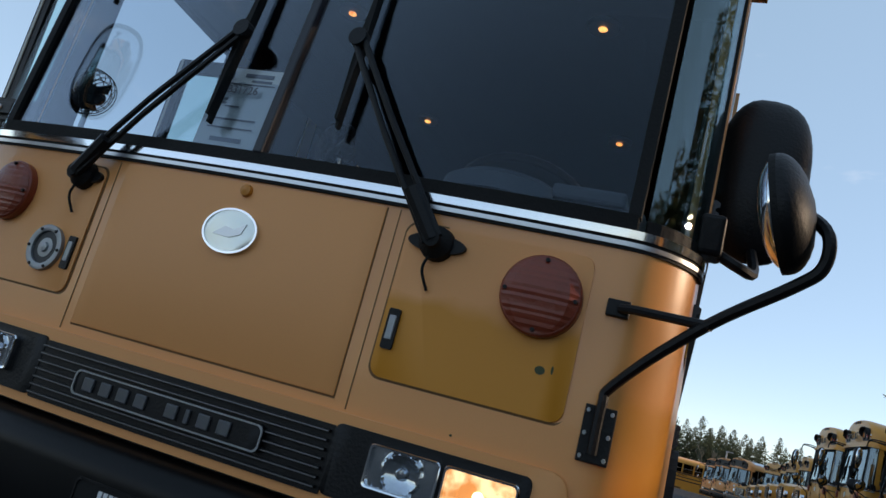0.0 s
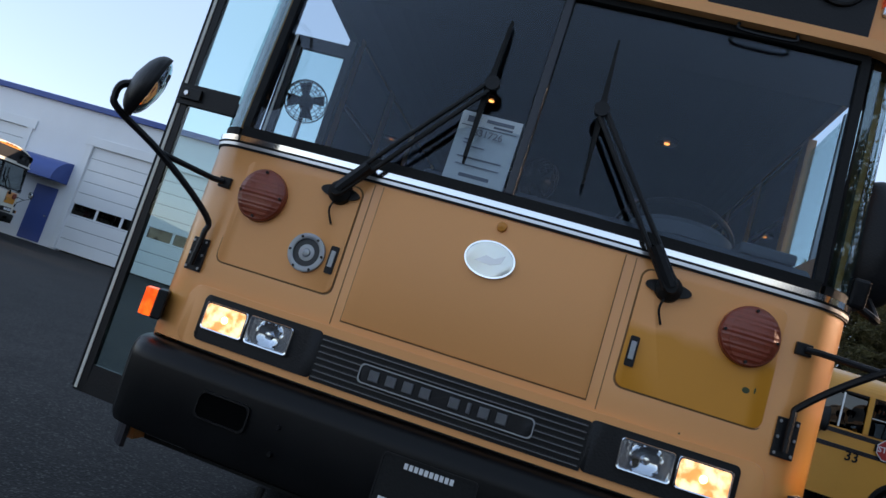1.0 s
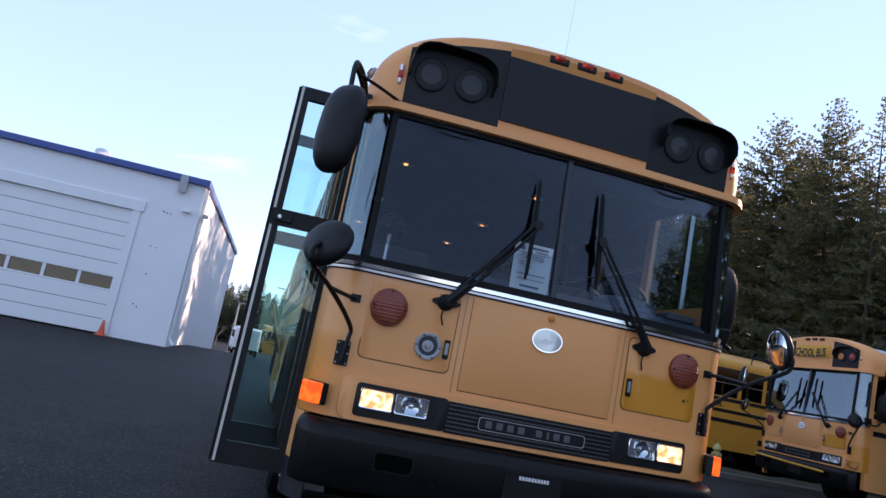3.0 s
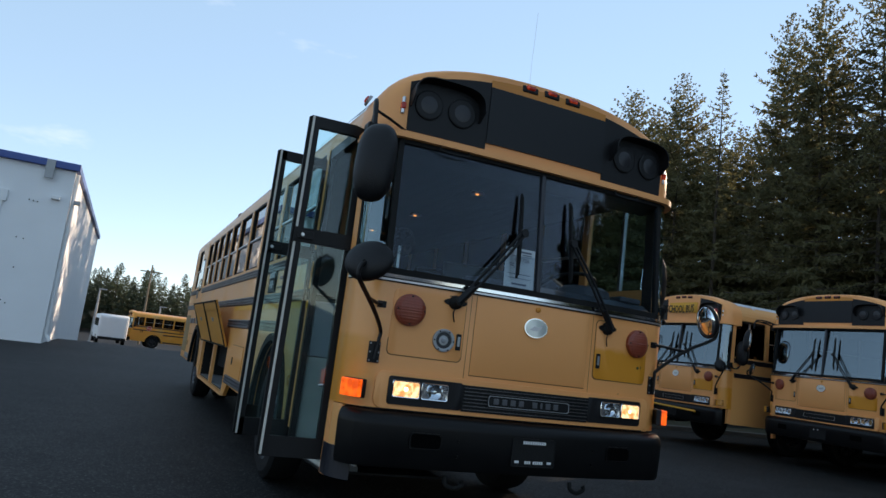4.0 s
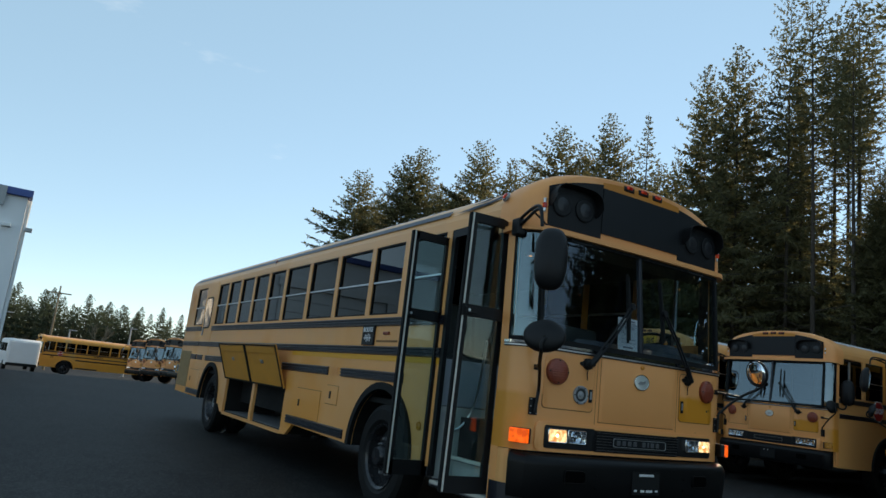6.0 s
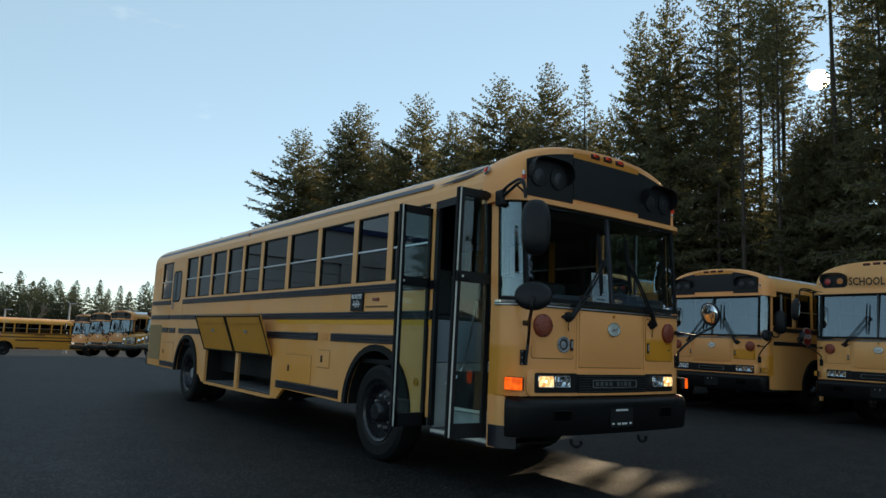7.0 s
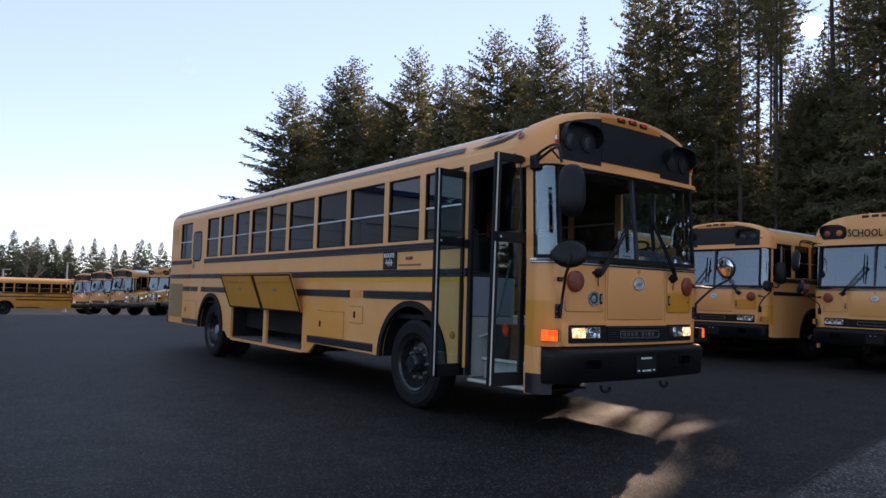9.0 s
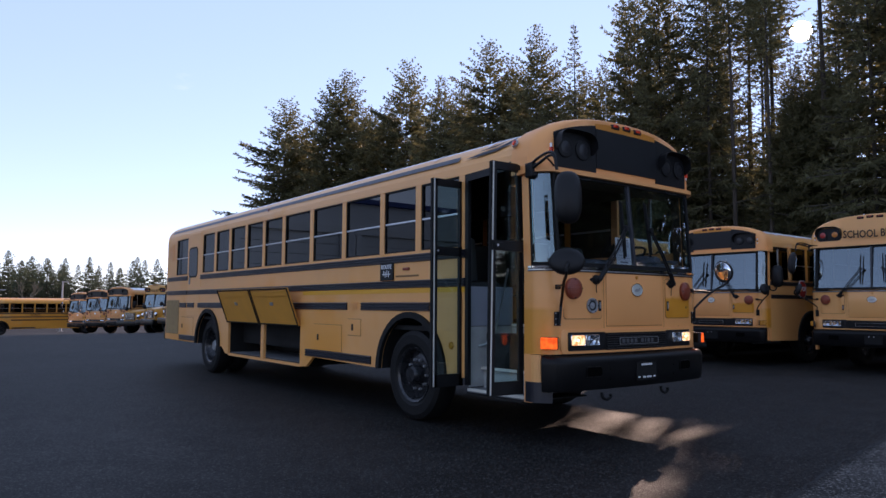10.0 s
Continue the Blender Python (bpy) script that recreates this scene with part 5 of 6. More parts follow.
def asphalt_material():
    m = bpy.data.materials.new("worn_asphalt")
    m.use_nodes = True
    n, l = m.node_tree.nodes, m.node_tree.links
    p = n["Principled BSDF"]
    tc = n.new("ShaderNodeTexCoord")

    def noise_at(scale, detail):
        t = n.new("ShaderNodeTexNoise")
        t.inputs["Scale"].default_value, t.inputs["Detail"].default_value = scale, detail
        l.new(tc.outputs["Object"], t.inputs["Vector"])
        return t
    stain, patch, grit = noise_at(0.22, 8), noise_at(2.2, 8), noise_at(70, 4)
    stone = n.new("ShaderNodeTexVoronoi")
    stone.inputs["Scale"].default_value = 85
    l.new(tc.outputs["Object"], stone.inputs["Vector"])
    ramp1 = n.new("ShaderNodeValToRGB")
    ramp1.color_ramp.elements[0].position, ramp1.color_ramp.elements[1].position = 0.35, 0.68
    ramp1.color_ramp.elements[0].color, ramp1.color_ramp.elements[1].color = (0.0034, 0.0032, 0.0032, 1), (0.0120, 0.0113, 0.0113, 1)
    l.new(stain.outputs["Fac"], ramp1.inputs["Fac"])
    mul = n.new("ShaderNodeMixRGB")
    mul.blend_type, mul.inputs[0].default_value = "OVERLAY", 0.8
    l.new(ramp1.outputs["Color"], mul.inputs[1])
    blotch = n.new("ShaderNodeValToRGB")
    blotch.color_ramp.elements[0].position, blotch.color_ramp.elements[1].position = 0.34, 0.66
    blotch.color_ramp.elements[0].color, blotch.color_ramp.elements[1].color = (0.16, 0.16, 0.16, 1), (0.80, 0.79, 0.78, 1)
    l.new(patch.outputs["Fac"], blotch.inputs["Fac"])
    l.new(blotch.outputs["Color"], mul.inputs[2])
    coarse = noise_at(24, 5)
    wear = n.new("ShaderNodeValToRGB")
    wear.color_ramp.elements[0].position, wear.color_ramp.elements[1].position = 0.36, 0.66
    wear.color_ramp.elements[0].color, wear.color_ramp.elements[1].color = (0.25, 0.25, 0.25, 1), (0.80, 0.79, 0.77, 1)
    l.new(coarse.outputs["Fac"], wear.inputs["Fac"])
    worn = n.new("ShaderNodeMixRGB")
    worn.blend_type, worn.inputs[0].default_value = "OVERLAY", 1.0
    l.new(mul.outputs["Color"], worn.inputs[1])
    l.new(wear.outputs["Color"], worn.inputs[2])
    mul = worn
    mul2 = n.new("ShaderNodeMixRGB")
    mul2.blend_type, mul2.inputs[0].default_value = "OVERLAY", 0.8
    l.new(mul.outputs["Color"], mul2.inputs[1])
    l.new(grit.outputs["Fac"], mul2.inputs[2])
    speck = n.new("ShaderNodeValToRGB")
    speck.color_ramp.elements[0].position, speck.color_ramp.elements[1].position = 0.70, 0.90
    speck.color_ramp.elements[1].color = (0.5, 0.5, 0.5, 1)
    l.new(stone.outputs["Color"], speck.inputs["Fac"])
    mx = n.new("ShaderNodeMixRGB")
    mx.inputs[2].default_value = (0.13, 0.124, 0.118, 1)
    l.new(speck.outputs["Color"], mx.inputs[0])
    l.new(mul2.outputs["Color"], mx.inputs[1])
    # older, paler asphalt south of the long crack
    sep, side, edge, old = n.new("ShaderNodeSeparateXYZ"), n.new("ShaderNodeMath"), n.new("ShaderNodeMapRange"), n.new("ShaderNodeMixRGB")
    l.new(tc.outputs["Object"], sep.inputs["Vector"])
    side.operation, side.inputs[1].default_value = "MULTIPLY_ADD", -0.165
    l.new(sep.outputs["X"], side.inputs[0])
    l.new(sep.outputs["Y"], side.inputs[2])
    edge.inputs["From Min"].default_value, edge.inputs["From Max"].default_value = -1.84, -1.74
    edge.inputs["To Min"].default_value, edge.inputs["To Max"].default_value = 1.0, 0.0
    l.new(side.outputs["Value"], edge.inputs["Value"])
    old.blend_type, old.inputs[2].default_value = "MULTIPLY", (3.8, 3.7, 3.6, 1)
    l.new(edge.outputs["Result"], old.inputs[0])
    l.new(mx.outputs["Color"], old.inputs[1])
    l.new(old.outputs["Color"], p.inputs["Base Color"])
    p.inputs["Roughness"].default_value = 0.70
    p.inputs["Specular IOR Level"].default_value = 0.16
    b = n.new("ShaderNodeBump")
    b.inputs["Strength"].default_value, b.inputs["Distance"].default_value = 0.6, 0.006
    l.new(stone.outputs["Distance"], b.inputs["Height"])
    l.new(b.outputs["Normal"], p.inputs["Normal"])
    return m


xs = sorted({*range(-60, 81, 4), -2500, -900, -300, -140, -90, 120, 180, 300, 900, 2500})
ys = sorted({*range(-40, 101, 4), -2500, -900, -300, -140, -80, 130, 180, 300, 900, 2500})
gm = bmesh.new()
gv = [[gm.verts.new((x, y, ground_z(x, y))) for y in ys] for x in xs]
for a, b in zip(gv, gv[1:]):
    for k in range(len(ys) - 1):
        gm.faces.new((a[k], b[k], b[k + 1], a[k + 1]))
me = bpy.data.meshes.new("ground")
gm.to_mesh(me)
gm.free()
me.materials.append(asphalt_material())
tagged(new("ground", me), "dark worn asphalt lot with faint stains and cracks", "ground", kind="structure")


def crack(points, width, seed):
    rnd = random.Random(seed)
    bm, prev = bmesh.new(), None
    pts = curve_pts([(x, y, 0.004 - DROP) for x, y in points], 14)
    for p in pts:
        j = rnd.uniform(-0.03, 0.03)
        w = width * rnd.uniform(0.4, 1.2)
        pair = (bm.verts.new((p[0] + j, p[1] + j * 0.7 - w, 0.004 - DROP)), bm.verts.new((p[0] + j, p[1] + j * 0.7 + w, 0.004 - DROP)))
        if prev:
            bm.faces.new((prev[0], pair[0], pair[1], prev[1]))
        prev = pair
    me = bpy.data.meshes.new("asphalt_crack")
    bm.to_mesh(me)
    bm.free()
    me.materials.append(ASPHALT_EDGE)
    tagged(new("asphalt_crack", me), "jagged dark crack across the asphalt", "crack", kind="structure")


crack([(-2.4, -2.35), (-1.06, -1.96), (0.0, -1.75), (0.65, -1.63), (1.78, -1.48), (4.0, -1.2), (7.0, -0.6)], 0.014, 3)

# ---- parked buses ----
ROW = "row of parked school buses"


def parked(label, paint, front, lettered, white):
    root = thing("parked_bus", label, "school bus", ROW)
    common_bus(root, paint, front, lettered, False, white)
    jamb = bmesh.new()
    for y0, y1 in ((0.272, 0.32), (0.68, 0.72), (1.10, 1.15)):
        box(-HW, -HW + 0.04, y0, y1, 0.42, HEAD, bm=jamb)
    d = part("entrance_door", jamb, BLACK, root)
    for a, b in ((0.32, 0.68), (0.72, 1.10)):
        part("door_pane", box(-HW + 0.016, -HW + 0.020, a, b, 0.50, 2.44), TINT, d)
    part("driver_window", box(HW - 0.022, HW - 0.018, 0.30, 1.12, 1.86, 2.44), TINT, root)
    part("driver_window_frame", box(HW - 0.03, HW - 0.004, 0.69, 0.72, 1.82, 2.48), ALLOY, root)
    stop = new("stop_arm")
    stop.parent = root
    oct_ = [(1.62 + 0.21 * math.cos(radians(22.5 + 45 * k)), 1.62 + 0.21 * math.sin(radians(22.5 + 45 * k))) for k in range(8)]
    part("sign_plate", prism(oct_, HW + 0.04, HW + 0.05, "x"), WHITEINK, stop)
    part("sign_field", prism([(1.62 + (y - 1.62) * 0.92, 1.62 + (z - 1.62) * 0.92) for y, z in oct_], HW + 0.048, HW + 0.054, "x"), REDSIGN, stop)
    writing("STOP", 0.15, stop, WHITEINK, pose(HW + 0.056, 1.62, 1.62, 90, 0, 90))
    part("sign_hinge", box(HW, HW + 0.045, 1.40, 1.44, 1.56, 1.68), BLACK, stop)
    bow_front(root)
    return root


def park(root, x, y, turn=-90.0, z=None):
    root.matrix_world = pose(x, y, ground_z(x, y) + DROP if z is None else z, 0, 0, turn)
    return root


bus_d = park(parked("faded yellow parked bus with a black sign panel", PAINT, PEACH, False, True), 8.79, 4.555)
bus_e = park(parked("yellow parked bus with a lettered yellow sign", YELLOW, PAINT, True, False), 9.05, 1.34)
bus_c = park(parked("faded yellow parked bus with a boxed sign and yellow crossing arm", PAINT, PEACH, "box", True), 8.25, 7.5)
part("crossing_arm", tube([(-0.95, -0.16, 0.70), (0.0, -0.17, 0.675), (0.75, -0.15, 0.655)], 0.018, 8), BAND, bus_c, "yellow crossing arm folded along the bumper")
plain = park(parked("deep yellow parked bus with a flat front", YELLOW, YELLOW, True, False), 5.15, 13.65)
writing("33", 0.26, plain, BLACK, pose(HW + 0.004, 1.05, 1.32, 90, 0, 90))
writing("SCHOOL", 0.19, plain, BLACK, pose(HW + 0.004, 4.6, 1.60, 90, 0, 90))


def hooded():
    """A bus with its engine under a nose before the windshield."""
    root = thing("parked_bus", "yellow hooded school bus with chrome grille", "school bus", ROW)
    front_shell(root, YELLOW)
    cap = [o for o in root.children if o.name.startswith("front_cap")][0]
    sign_face(root, cap, True)
    glazing(root, False)
    for side in (-1, 1):
        flank(root, side, YELLOW, False)
        windows(root, side, False, YELLOW)
        for z0, z1 in ((1.70, 1.80), (1.405, 1.485), (1.10, 1.18)):
            rub_rail(root, side, 1.15, 11.3, z0, z1)
        wheel(root, side * 1.0, -0.75, side, False, False)
        wheel(root, side * 1.03, 8.66, side, True, False)
        fen = arch(-0.75, 0.52, 0.66)
        smooth(part("fender", prism(fen + [(p[0] * 0.93 - 0.052, 0.52 + (p[1] - 0.52) * 0.86) for p in fen[::-1]], *sorted((side * 0.72, side * 1.16)), "x"), YELLOW, root), 40)
        lamp = part("headlamp", lathe([(-1.55, 0.12), (-1.62, 0.12), (-1.63, 0.10)], "y", (side * 0.78, 0, 1.02), 20), CHROME, root)
        part("lens", lathe([(-1.61, 0.10), (-1.645, 0.06), (-1.65, 0.0)], "y", (side * 0.78, 0, 1.02), 20), LENS_CLEAR, lamp)
        dome_mirror(root, (side * 1.05, -1.35, 1.62), (side * 0.4, 0.4, 1.3), 0.13, 0.13, 0.05, "cross_view_mirror")
        part("mirror_stalk", tube([(side * 0.85, -1.2, 1.1), (side * 1.05, -1.33, 1.6)], 0.015, 6), BLACK, root)
    hood = [[(-0.66, y, 0.70), (-0.70, y, 1.10), (-0.62, y, 1.30 + 0.16 * q), (0.0, y, 1.36 + 0.18 * q), (0.62, y, 1.30 + 0.16 * q), (0.70, y, 1.10), (0.66, y, 0.70)] for y, q in ((-1.60, 0.0), (-1.2, 0.35), (-0.5, 0.75), (0.02, 1.0))]
    bm, vs = loft(hood)
    bm.faces.new(vs[0])
    smooth(part("hood", bm, YELLOW, root), 35)
    g = part("grille", prism(rrect(0, 1.02, 1.0, 0.44, 0.04), -1.64, -1.59, "y"), BLACK, root)
    for k in range(7):
        part("grille_slat", box(-0.47, 0.47, -1.66, -1.635, 0.84 + k * 0.06, 0.862 + k * 0.06), CHROME, g)
    part("bumper", box(-1.15, 1.15, -1.88, -1.72, 0.45, 0.74, 0.03), BUMPER, root)
    part("bumper_bracket", box(-0.5, 0.5, -1.74, -1.5, 0.5, 0.66), BLACK, root)
    back_end(root, YELLOW)
    roof(root, YELLOW, False)
    inside(root, False)
    bow_front(root)
    return root


ROWB = [(5.0 + 0.02 * k, 13.2 + 3.4 * k) for k in range(8)]
nose = hooded()
for k in range(1, 8):
    x, y = ROWB[k]
    turn = -90 + (k * 37 % 5 - 2)
    if k == 3:
        park(nose, x + 1.7, y, turn)
    else:
        hood = 3 < k
        copy_thing(nose if hood else plain if k % 3 else bus_d, pose(x + (1.7 if hood else 0), y, ground_z(x, y) + DROP, 0, 0, turn))
# the end of the row stands askew, two hooded buses before three flat ones, and one more across behind them
for kind, x, y, turn in ((nose, 7.2, 39.2, -72), (nose, 6.85, 42.4, -70), (bus_d, 5.35, 45.6, -68), (bus_d, 4.85, 49.4, -63), (bus_d, 4.45, 53.4, -62), (plain, -1.9, 62.6, -82)):
    copy_thing(kind, pose(x, y, ground_z(x, y) + DROP, 0, 0, turn))


CREAM = material("cream_white_paint", (0.70, 0.67, 0.58), 0.4, spread=0.08, scale=1.5)
white_bus = park(parked("cream white parked bus beside the workshop", CREAM, CREAM, False, True), -18.6, 17.6, 90.0)


def shuttle_van():
    e = thing("shuttle_van", "white high-roof shuttle van parked far back in the lot", "van")
    side = [(0, 0.40), (0, 1.05), (0.9, 1.30), (1.5, 2.12), (1.9, 2.30), (6.5, 2.36), (6.7, 2.2), (6.8, 0.42)]
    body = smooth(part("body", prism(side, -1.05, 1.05, "x", bevel=0.12), WHITE, e), 40)
    part("windshield", prism([(1.0, 1.36), (1.45, 2.04), (1.43, 2.06), (0.97, 1.37)], -0.92, 0.92, "x"), TINT2, e)
    for s in (-1, 1):
        for a, b in ((1.65, 2.6), (2.75, 4.4), (4.55, 6.3)):
            part("side_window", box(*sorted((s * 1.04, s * 1.056)), a, b, 1.38, 1.98, 0.004), TINT, e)
        for y in (1.15, 5.4):
            smooth(part("tyre", lathe([(-0.11, 0.25), (-0.12, 0.36), (0.12, 0.36), (0.11, 0.25)], "x", (s * 0.95, y, 0.37), 24), TYRE, e))
    part("rear_door", box(-0.9, 0.9, 6.72, 6.82, 0.62, 2.12, 0.02), WHITE, e)
    part("bumper", box(-1.0, 1.0, 6.75, 6.95, 0.42, 0.62, 0.03), BLACK, e)
    return e


van = shuttle_van()
van.matrix_world = pose(-3.46, 62.5, ground_z(-2, 59), 0, 0, 185)


HYDRANT = material("weathered_cream_yellow_paint", (0.52, 0.46, 0.17), 0.6, spread=0.25, scale=9)


def hydrant(x, y):
    e = thing("fire_hydrant", "weathered pale yellow fire hydrant standing on the verge", "hydrant")
    smooth(part("barrel", lathe([(0.0, 0.16), (0.05, 0.16), (0.06, 0.10), (0.55, 0.10), (0.57, 0.14), (0.61, 0.14), (0.70, 0.09), (0.76, 0.03), (0.80, 0.03), (0.80, 0.0)], "z", (0, 0, 0), 20), HYDRANT, e))
    for s in (-1, 1):
        part("nozzle", lathe([(0.0, 0.06), (s * 0.16, 0.06), (s * 0.17, 0.05)], "x", (0, 0, 0.42), 14), HYDRANT, e)
    part("nozzle", lathe([(0.0, 0.075), (-0.17, 0.075)], "y", (0, 0, 0.40), 14), HYDRANT, e)
    e.matrix_world = pose(x, y, 0.095) @ Matrix.Scale(0.72, 4)


# the low verge behind the parked row, with its kerb
VERGE = material("damp_earth_and_grass", (0.040, 0.042, 0.020), 0.95, spread=0.5, scale=2.5, fine=40, bump=0.8, second=(0.075, 0.055, 0.032), patch=0.5)
rnd = random.Random(17)
vm = bmesh.new()
vx = [5.6 + 0.4 * k for k in range(40)]
vy = [10.42 + 0.26 * k for k in range(7)]
loft([[(x, y, 0.10 + rnd.uniform(-0.025, 0.025) + 0.02 * math.sin(x * 1.7 + y) if 0 < j < 6 else (0.05 if j == 0 else -DROP - 0.02)) for j, y in enumerate(vy)] for x in vx], bm=vm)
me = bpy.data.meshes.new("verge")
vm.to_mesh(me)
vm.free()
me.materials.append(VERGE)
tagged(new("verge", me), "low bumpy verge of damp earth and grass", "verge", kind="structure")
KERB = material("dull_concrete_kerb", (0.13, 0.125, 0.115), 0.85, spread=0.3, scale=3, fine=60, bump=0.3)
kerb = bmesh.new()
box(5.6, 21.2, 10.28, 10.43, -DROP - 0.02, 0.075, 0.02, bm=kerb)
me = bpy.data.meshes.new("kerb")
kerb.to_mesh(me)
kerb.free()
me.materials.append(KERB)
tagged(new("kerb", me), "worn dull concrete kerb along the verge", "kerb", kind="structure")
hydrant(9.1, 11.0)


# ---- the workshop ----
WALLMAT = material("white_block_wall", (0.82, 0.83, 0.84), 0.75, spread=0.06, scale=0.8, fine=40, bump=0.15)
DOORWHITE = material("white_sectional_door", (0.80, 0.81, 0.81), 0.5, spread=0.05, scale=1.2)
BLUE = material("blue_metal_fascia", (0.035, 0.085, 0.30), 0.45, spread=0.1, scale=2)
PANE = glass("dusty_workshop_pane", (0.35, 0.32, 0.26))
WARMIN = material("dim_workshop_interior", (0.30, 0.22, 0.13), 0.8, spread=0.3, scale=0.8)
CONE = material("orange_cone_plastic", (0.75, 0.10, 0.04), 0.5, spread=0.1)
BY, BX, BT = 21.46, -4.58, 5.58
DOORS = ((-11.02, -6.68), (-18.85, -12.08), (-27.6, -21.95))
edges = [BX] + [v for a, b in DOORS for v in (b, a)] + [-36.0]
workshop = thing("workshop_building", "white workshop building with roll-up doors and blue roof edge", "building")
for k, (b, a) in enumerate(zip(edges, edges[1:])):
    part("lintel" if k % 2 else "wall_pier", box(a, b, BY, BY + 0.3, 4.21 if k % 2 else -0.3, BT), WALLMAT, workshop)
part("wall_side", box(BX - 0.3, BX, BY + 0.3, BY + 22, -0.8, BT), WALLMAT, workshop)
part("wall_back", box(-36, BX, BY + 21.7, BY + 22, -0.8, BT), WALLMAT, workshop)
part("wall_side", box(-36, -35.7, BY + 0.3, BY + 21.7, -0.8, BT), WALLMAT, workshop)
part("roof", box(-36, BX, BY, BY + 22, BT, BT + 0.06), WALLMAT, workshop)
part("interior_floor", box(-35.7, BX - 0.3, BY + 0.3, BY + 10, -0.02, 0.02), WARMIN, workshop)
part("interior_back", box(-35.7, BX - 0.3, BY + 9, BY + 9.1, 0.0, BT), WARMIN, workshop)
part("roof_fascia", box(-36.2, BX + 0.12, BY - 0.16, BY + 0.02, BT - 0.03, BT + 0.20, 0.02), BLUE, workshop)
part("roof_fascia", box(BX - 0.02, BX + 0.12, BY + 0.02, BY + 22, BT - 0.03, BT + 0.20, 0.02), BLUE, workshop)
part("downpipe", tube([(BX + 0.07, BY + 0.15, BT - 0.1), (BX + 0.07, BY + 0.15, 0.25), (BX + 0.22, BY + 0.10, 0.05)], 0.06, 10), DOORWHITE, workshop)
for x, z in ((-5.72, 4.39), (-5.60, 4.37), (-5.48, 4.36), (-5.85, 3.15), (-5.65, 3.13), (-5.75, 2.2), (-5.9, 1.15), (-5.77, 1.07)):
    part("wall_anchor", lathe([(-0.03, 0.02), (0.0, 0.022)], "y", (x, BY, z), 8), BLACK, workshop)
part("wall_lamp", box(BX + 0.10, BX + 0.30, BY - 0.05, BY + 0.12, 4.47, 4.60, 0.02), GREYCAST, workshop)
part("wall_lamp", box(BX - 0.55, BX - 0.30, BY - 0.16, BY, 4.52, 4.64, 0.02), DOORWHITE, workshop)
part("fascia_bracket", box(BX - 0.86, BX - 0.60, BY - 0.19, BY - 0.15, 5.15, 5.76, 0.01), GREYCAST, workshop)
part("roof_vent", lathe([(0.0, 0.22), (0.25, 0.22), (0.32, 0.28), (0.45, 0.2), (0.5, 0.0)], "z", (-8.25, BY + 0.6, BT + 0.06), 14), ALLOY, workshop)
part("pier_joint", box(-11.66, -11.61, BY - 0.006, BY, 0.0, BT), DOORWHITE, workshop)
for a, b in DOORS:
    for q in ((a - 0.26, a, 0.0, 4.47), (b, b + 0.26, 0.0, 4.47)):
        part("door_trim", box(q[0], q[1], BY - 0.06, BY, q[2], q[3], 0.01), DOORWHITE, workshop)
    part("door_trim", box(a - 0.36, b + 0.36, BY - 0.07, BY, 4.21, 4.57, 0.01), DOORWHITE, workshop)
    d = new("roller_door")
    d.parent = workshop
    n, h = 9, 4.21 / 9
    count = max(3, round((b - a) / 1.08))
    for k in range(n):
        if k == 3:
            for j in range(count + 1):
                x = a + (b - a) * j / count
                part("window_post", box(max(a, x - 0.05), min(b, x + 0.05), BY + 0.06, BY + 0.11, k * h, (k + 1) * h), DOORWHITE, d)
            part("window_rail", box(a, b, BY + 0.065, BY + 0.105, k * h, k * h + 0.06), DOORWHITE, d)
            for j in range(count):
                part("door_pane", box(a + (b - a) * j / count + 0.05, a + (b - a) * (j + 1) / count - 0.05, BY + 0.08, BY + 0.09, k * h + 0.06, (k + 1) * h), PANE, d)
            continue
        part("door_section", box(a, b, BY + 0.06, BY + 0.11, k * h + 0.008, (k + 1) * h - 0.008, 0.008), DOORWHITE, d)
        part("section_bead", box(a, b, BY + 0.052, BY + 0.062, k * h + h * 0.5 - 0.012, k * h + h * 0.5 + 0.012), DOORWHITE, d)
    part("door_backing", box(a, b, BY + 0.112, BY + 0.118, 0.0, 3 * h), RUBBER, d)
    part("door_backing", box(a, b, BY + 0.112, BY + 0.118, 4 * h, 4.21), RUBBER, d)
blue_door = part("personnel_door", box(-20.6, -19.6, BY - 0.03, BY + 0.0, 0.0, 2.2, 0.01), BLUE, workshop, "plain blue personnel door")
part("door_knob", lathe([(-0.09, 0.03), (-0.03, 0.03)], "y", (-19.72, BY, 1.05), 10), ALLOY, blue_door)
arcp = [(-0.95 * math.cos(radians(90 * k / 8)), 2.45 + 0.85 * math.sin(radians(90 * k / 8))) for k in range(9)]
smooth(part("awning", prism([(BY + y, z) for y, z in arcp] + [(BY, 2.45)], -21.4, -19.35, "x"), BLUE, workshop, "rounded blue canvas awning"), 30)


def traffic_cone(x, y, h):
    e = thing("traffic_cone", "orange traffic cone standing by the wall", "traffic cone", "cones by the workshop")
    part("cone_base", box(-0.18, 0.18, -0.18, 0.18, 0.0, 0.03, 0.008), CONE, e)
    smooth(part("cone_body", lathe([(0.03, 0.13), (h * 0.5, 0.075), (h * 0.96, 0.03), (h, 0.022)], "z", (0, 0, 0), 20), CONE, e))
    e.location = (x, y, -DROP)
    return e


traffic_cone(-6.55, BY - 0.35, 0.50)
traffic_cone(-11.72, BY - 0.45, 0.62)
traffic_cone(-11.62, BY - 0.25, 0.65)


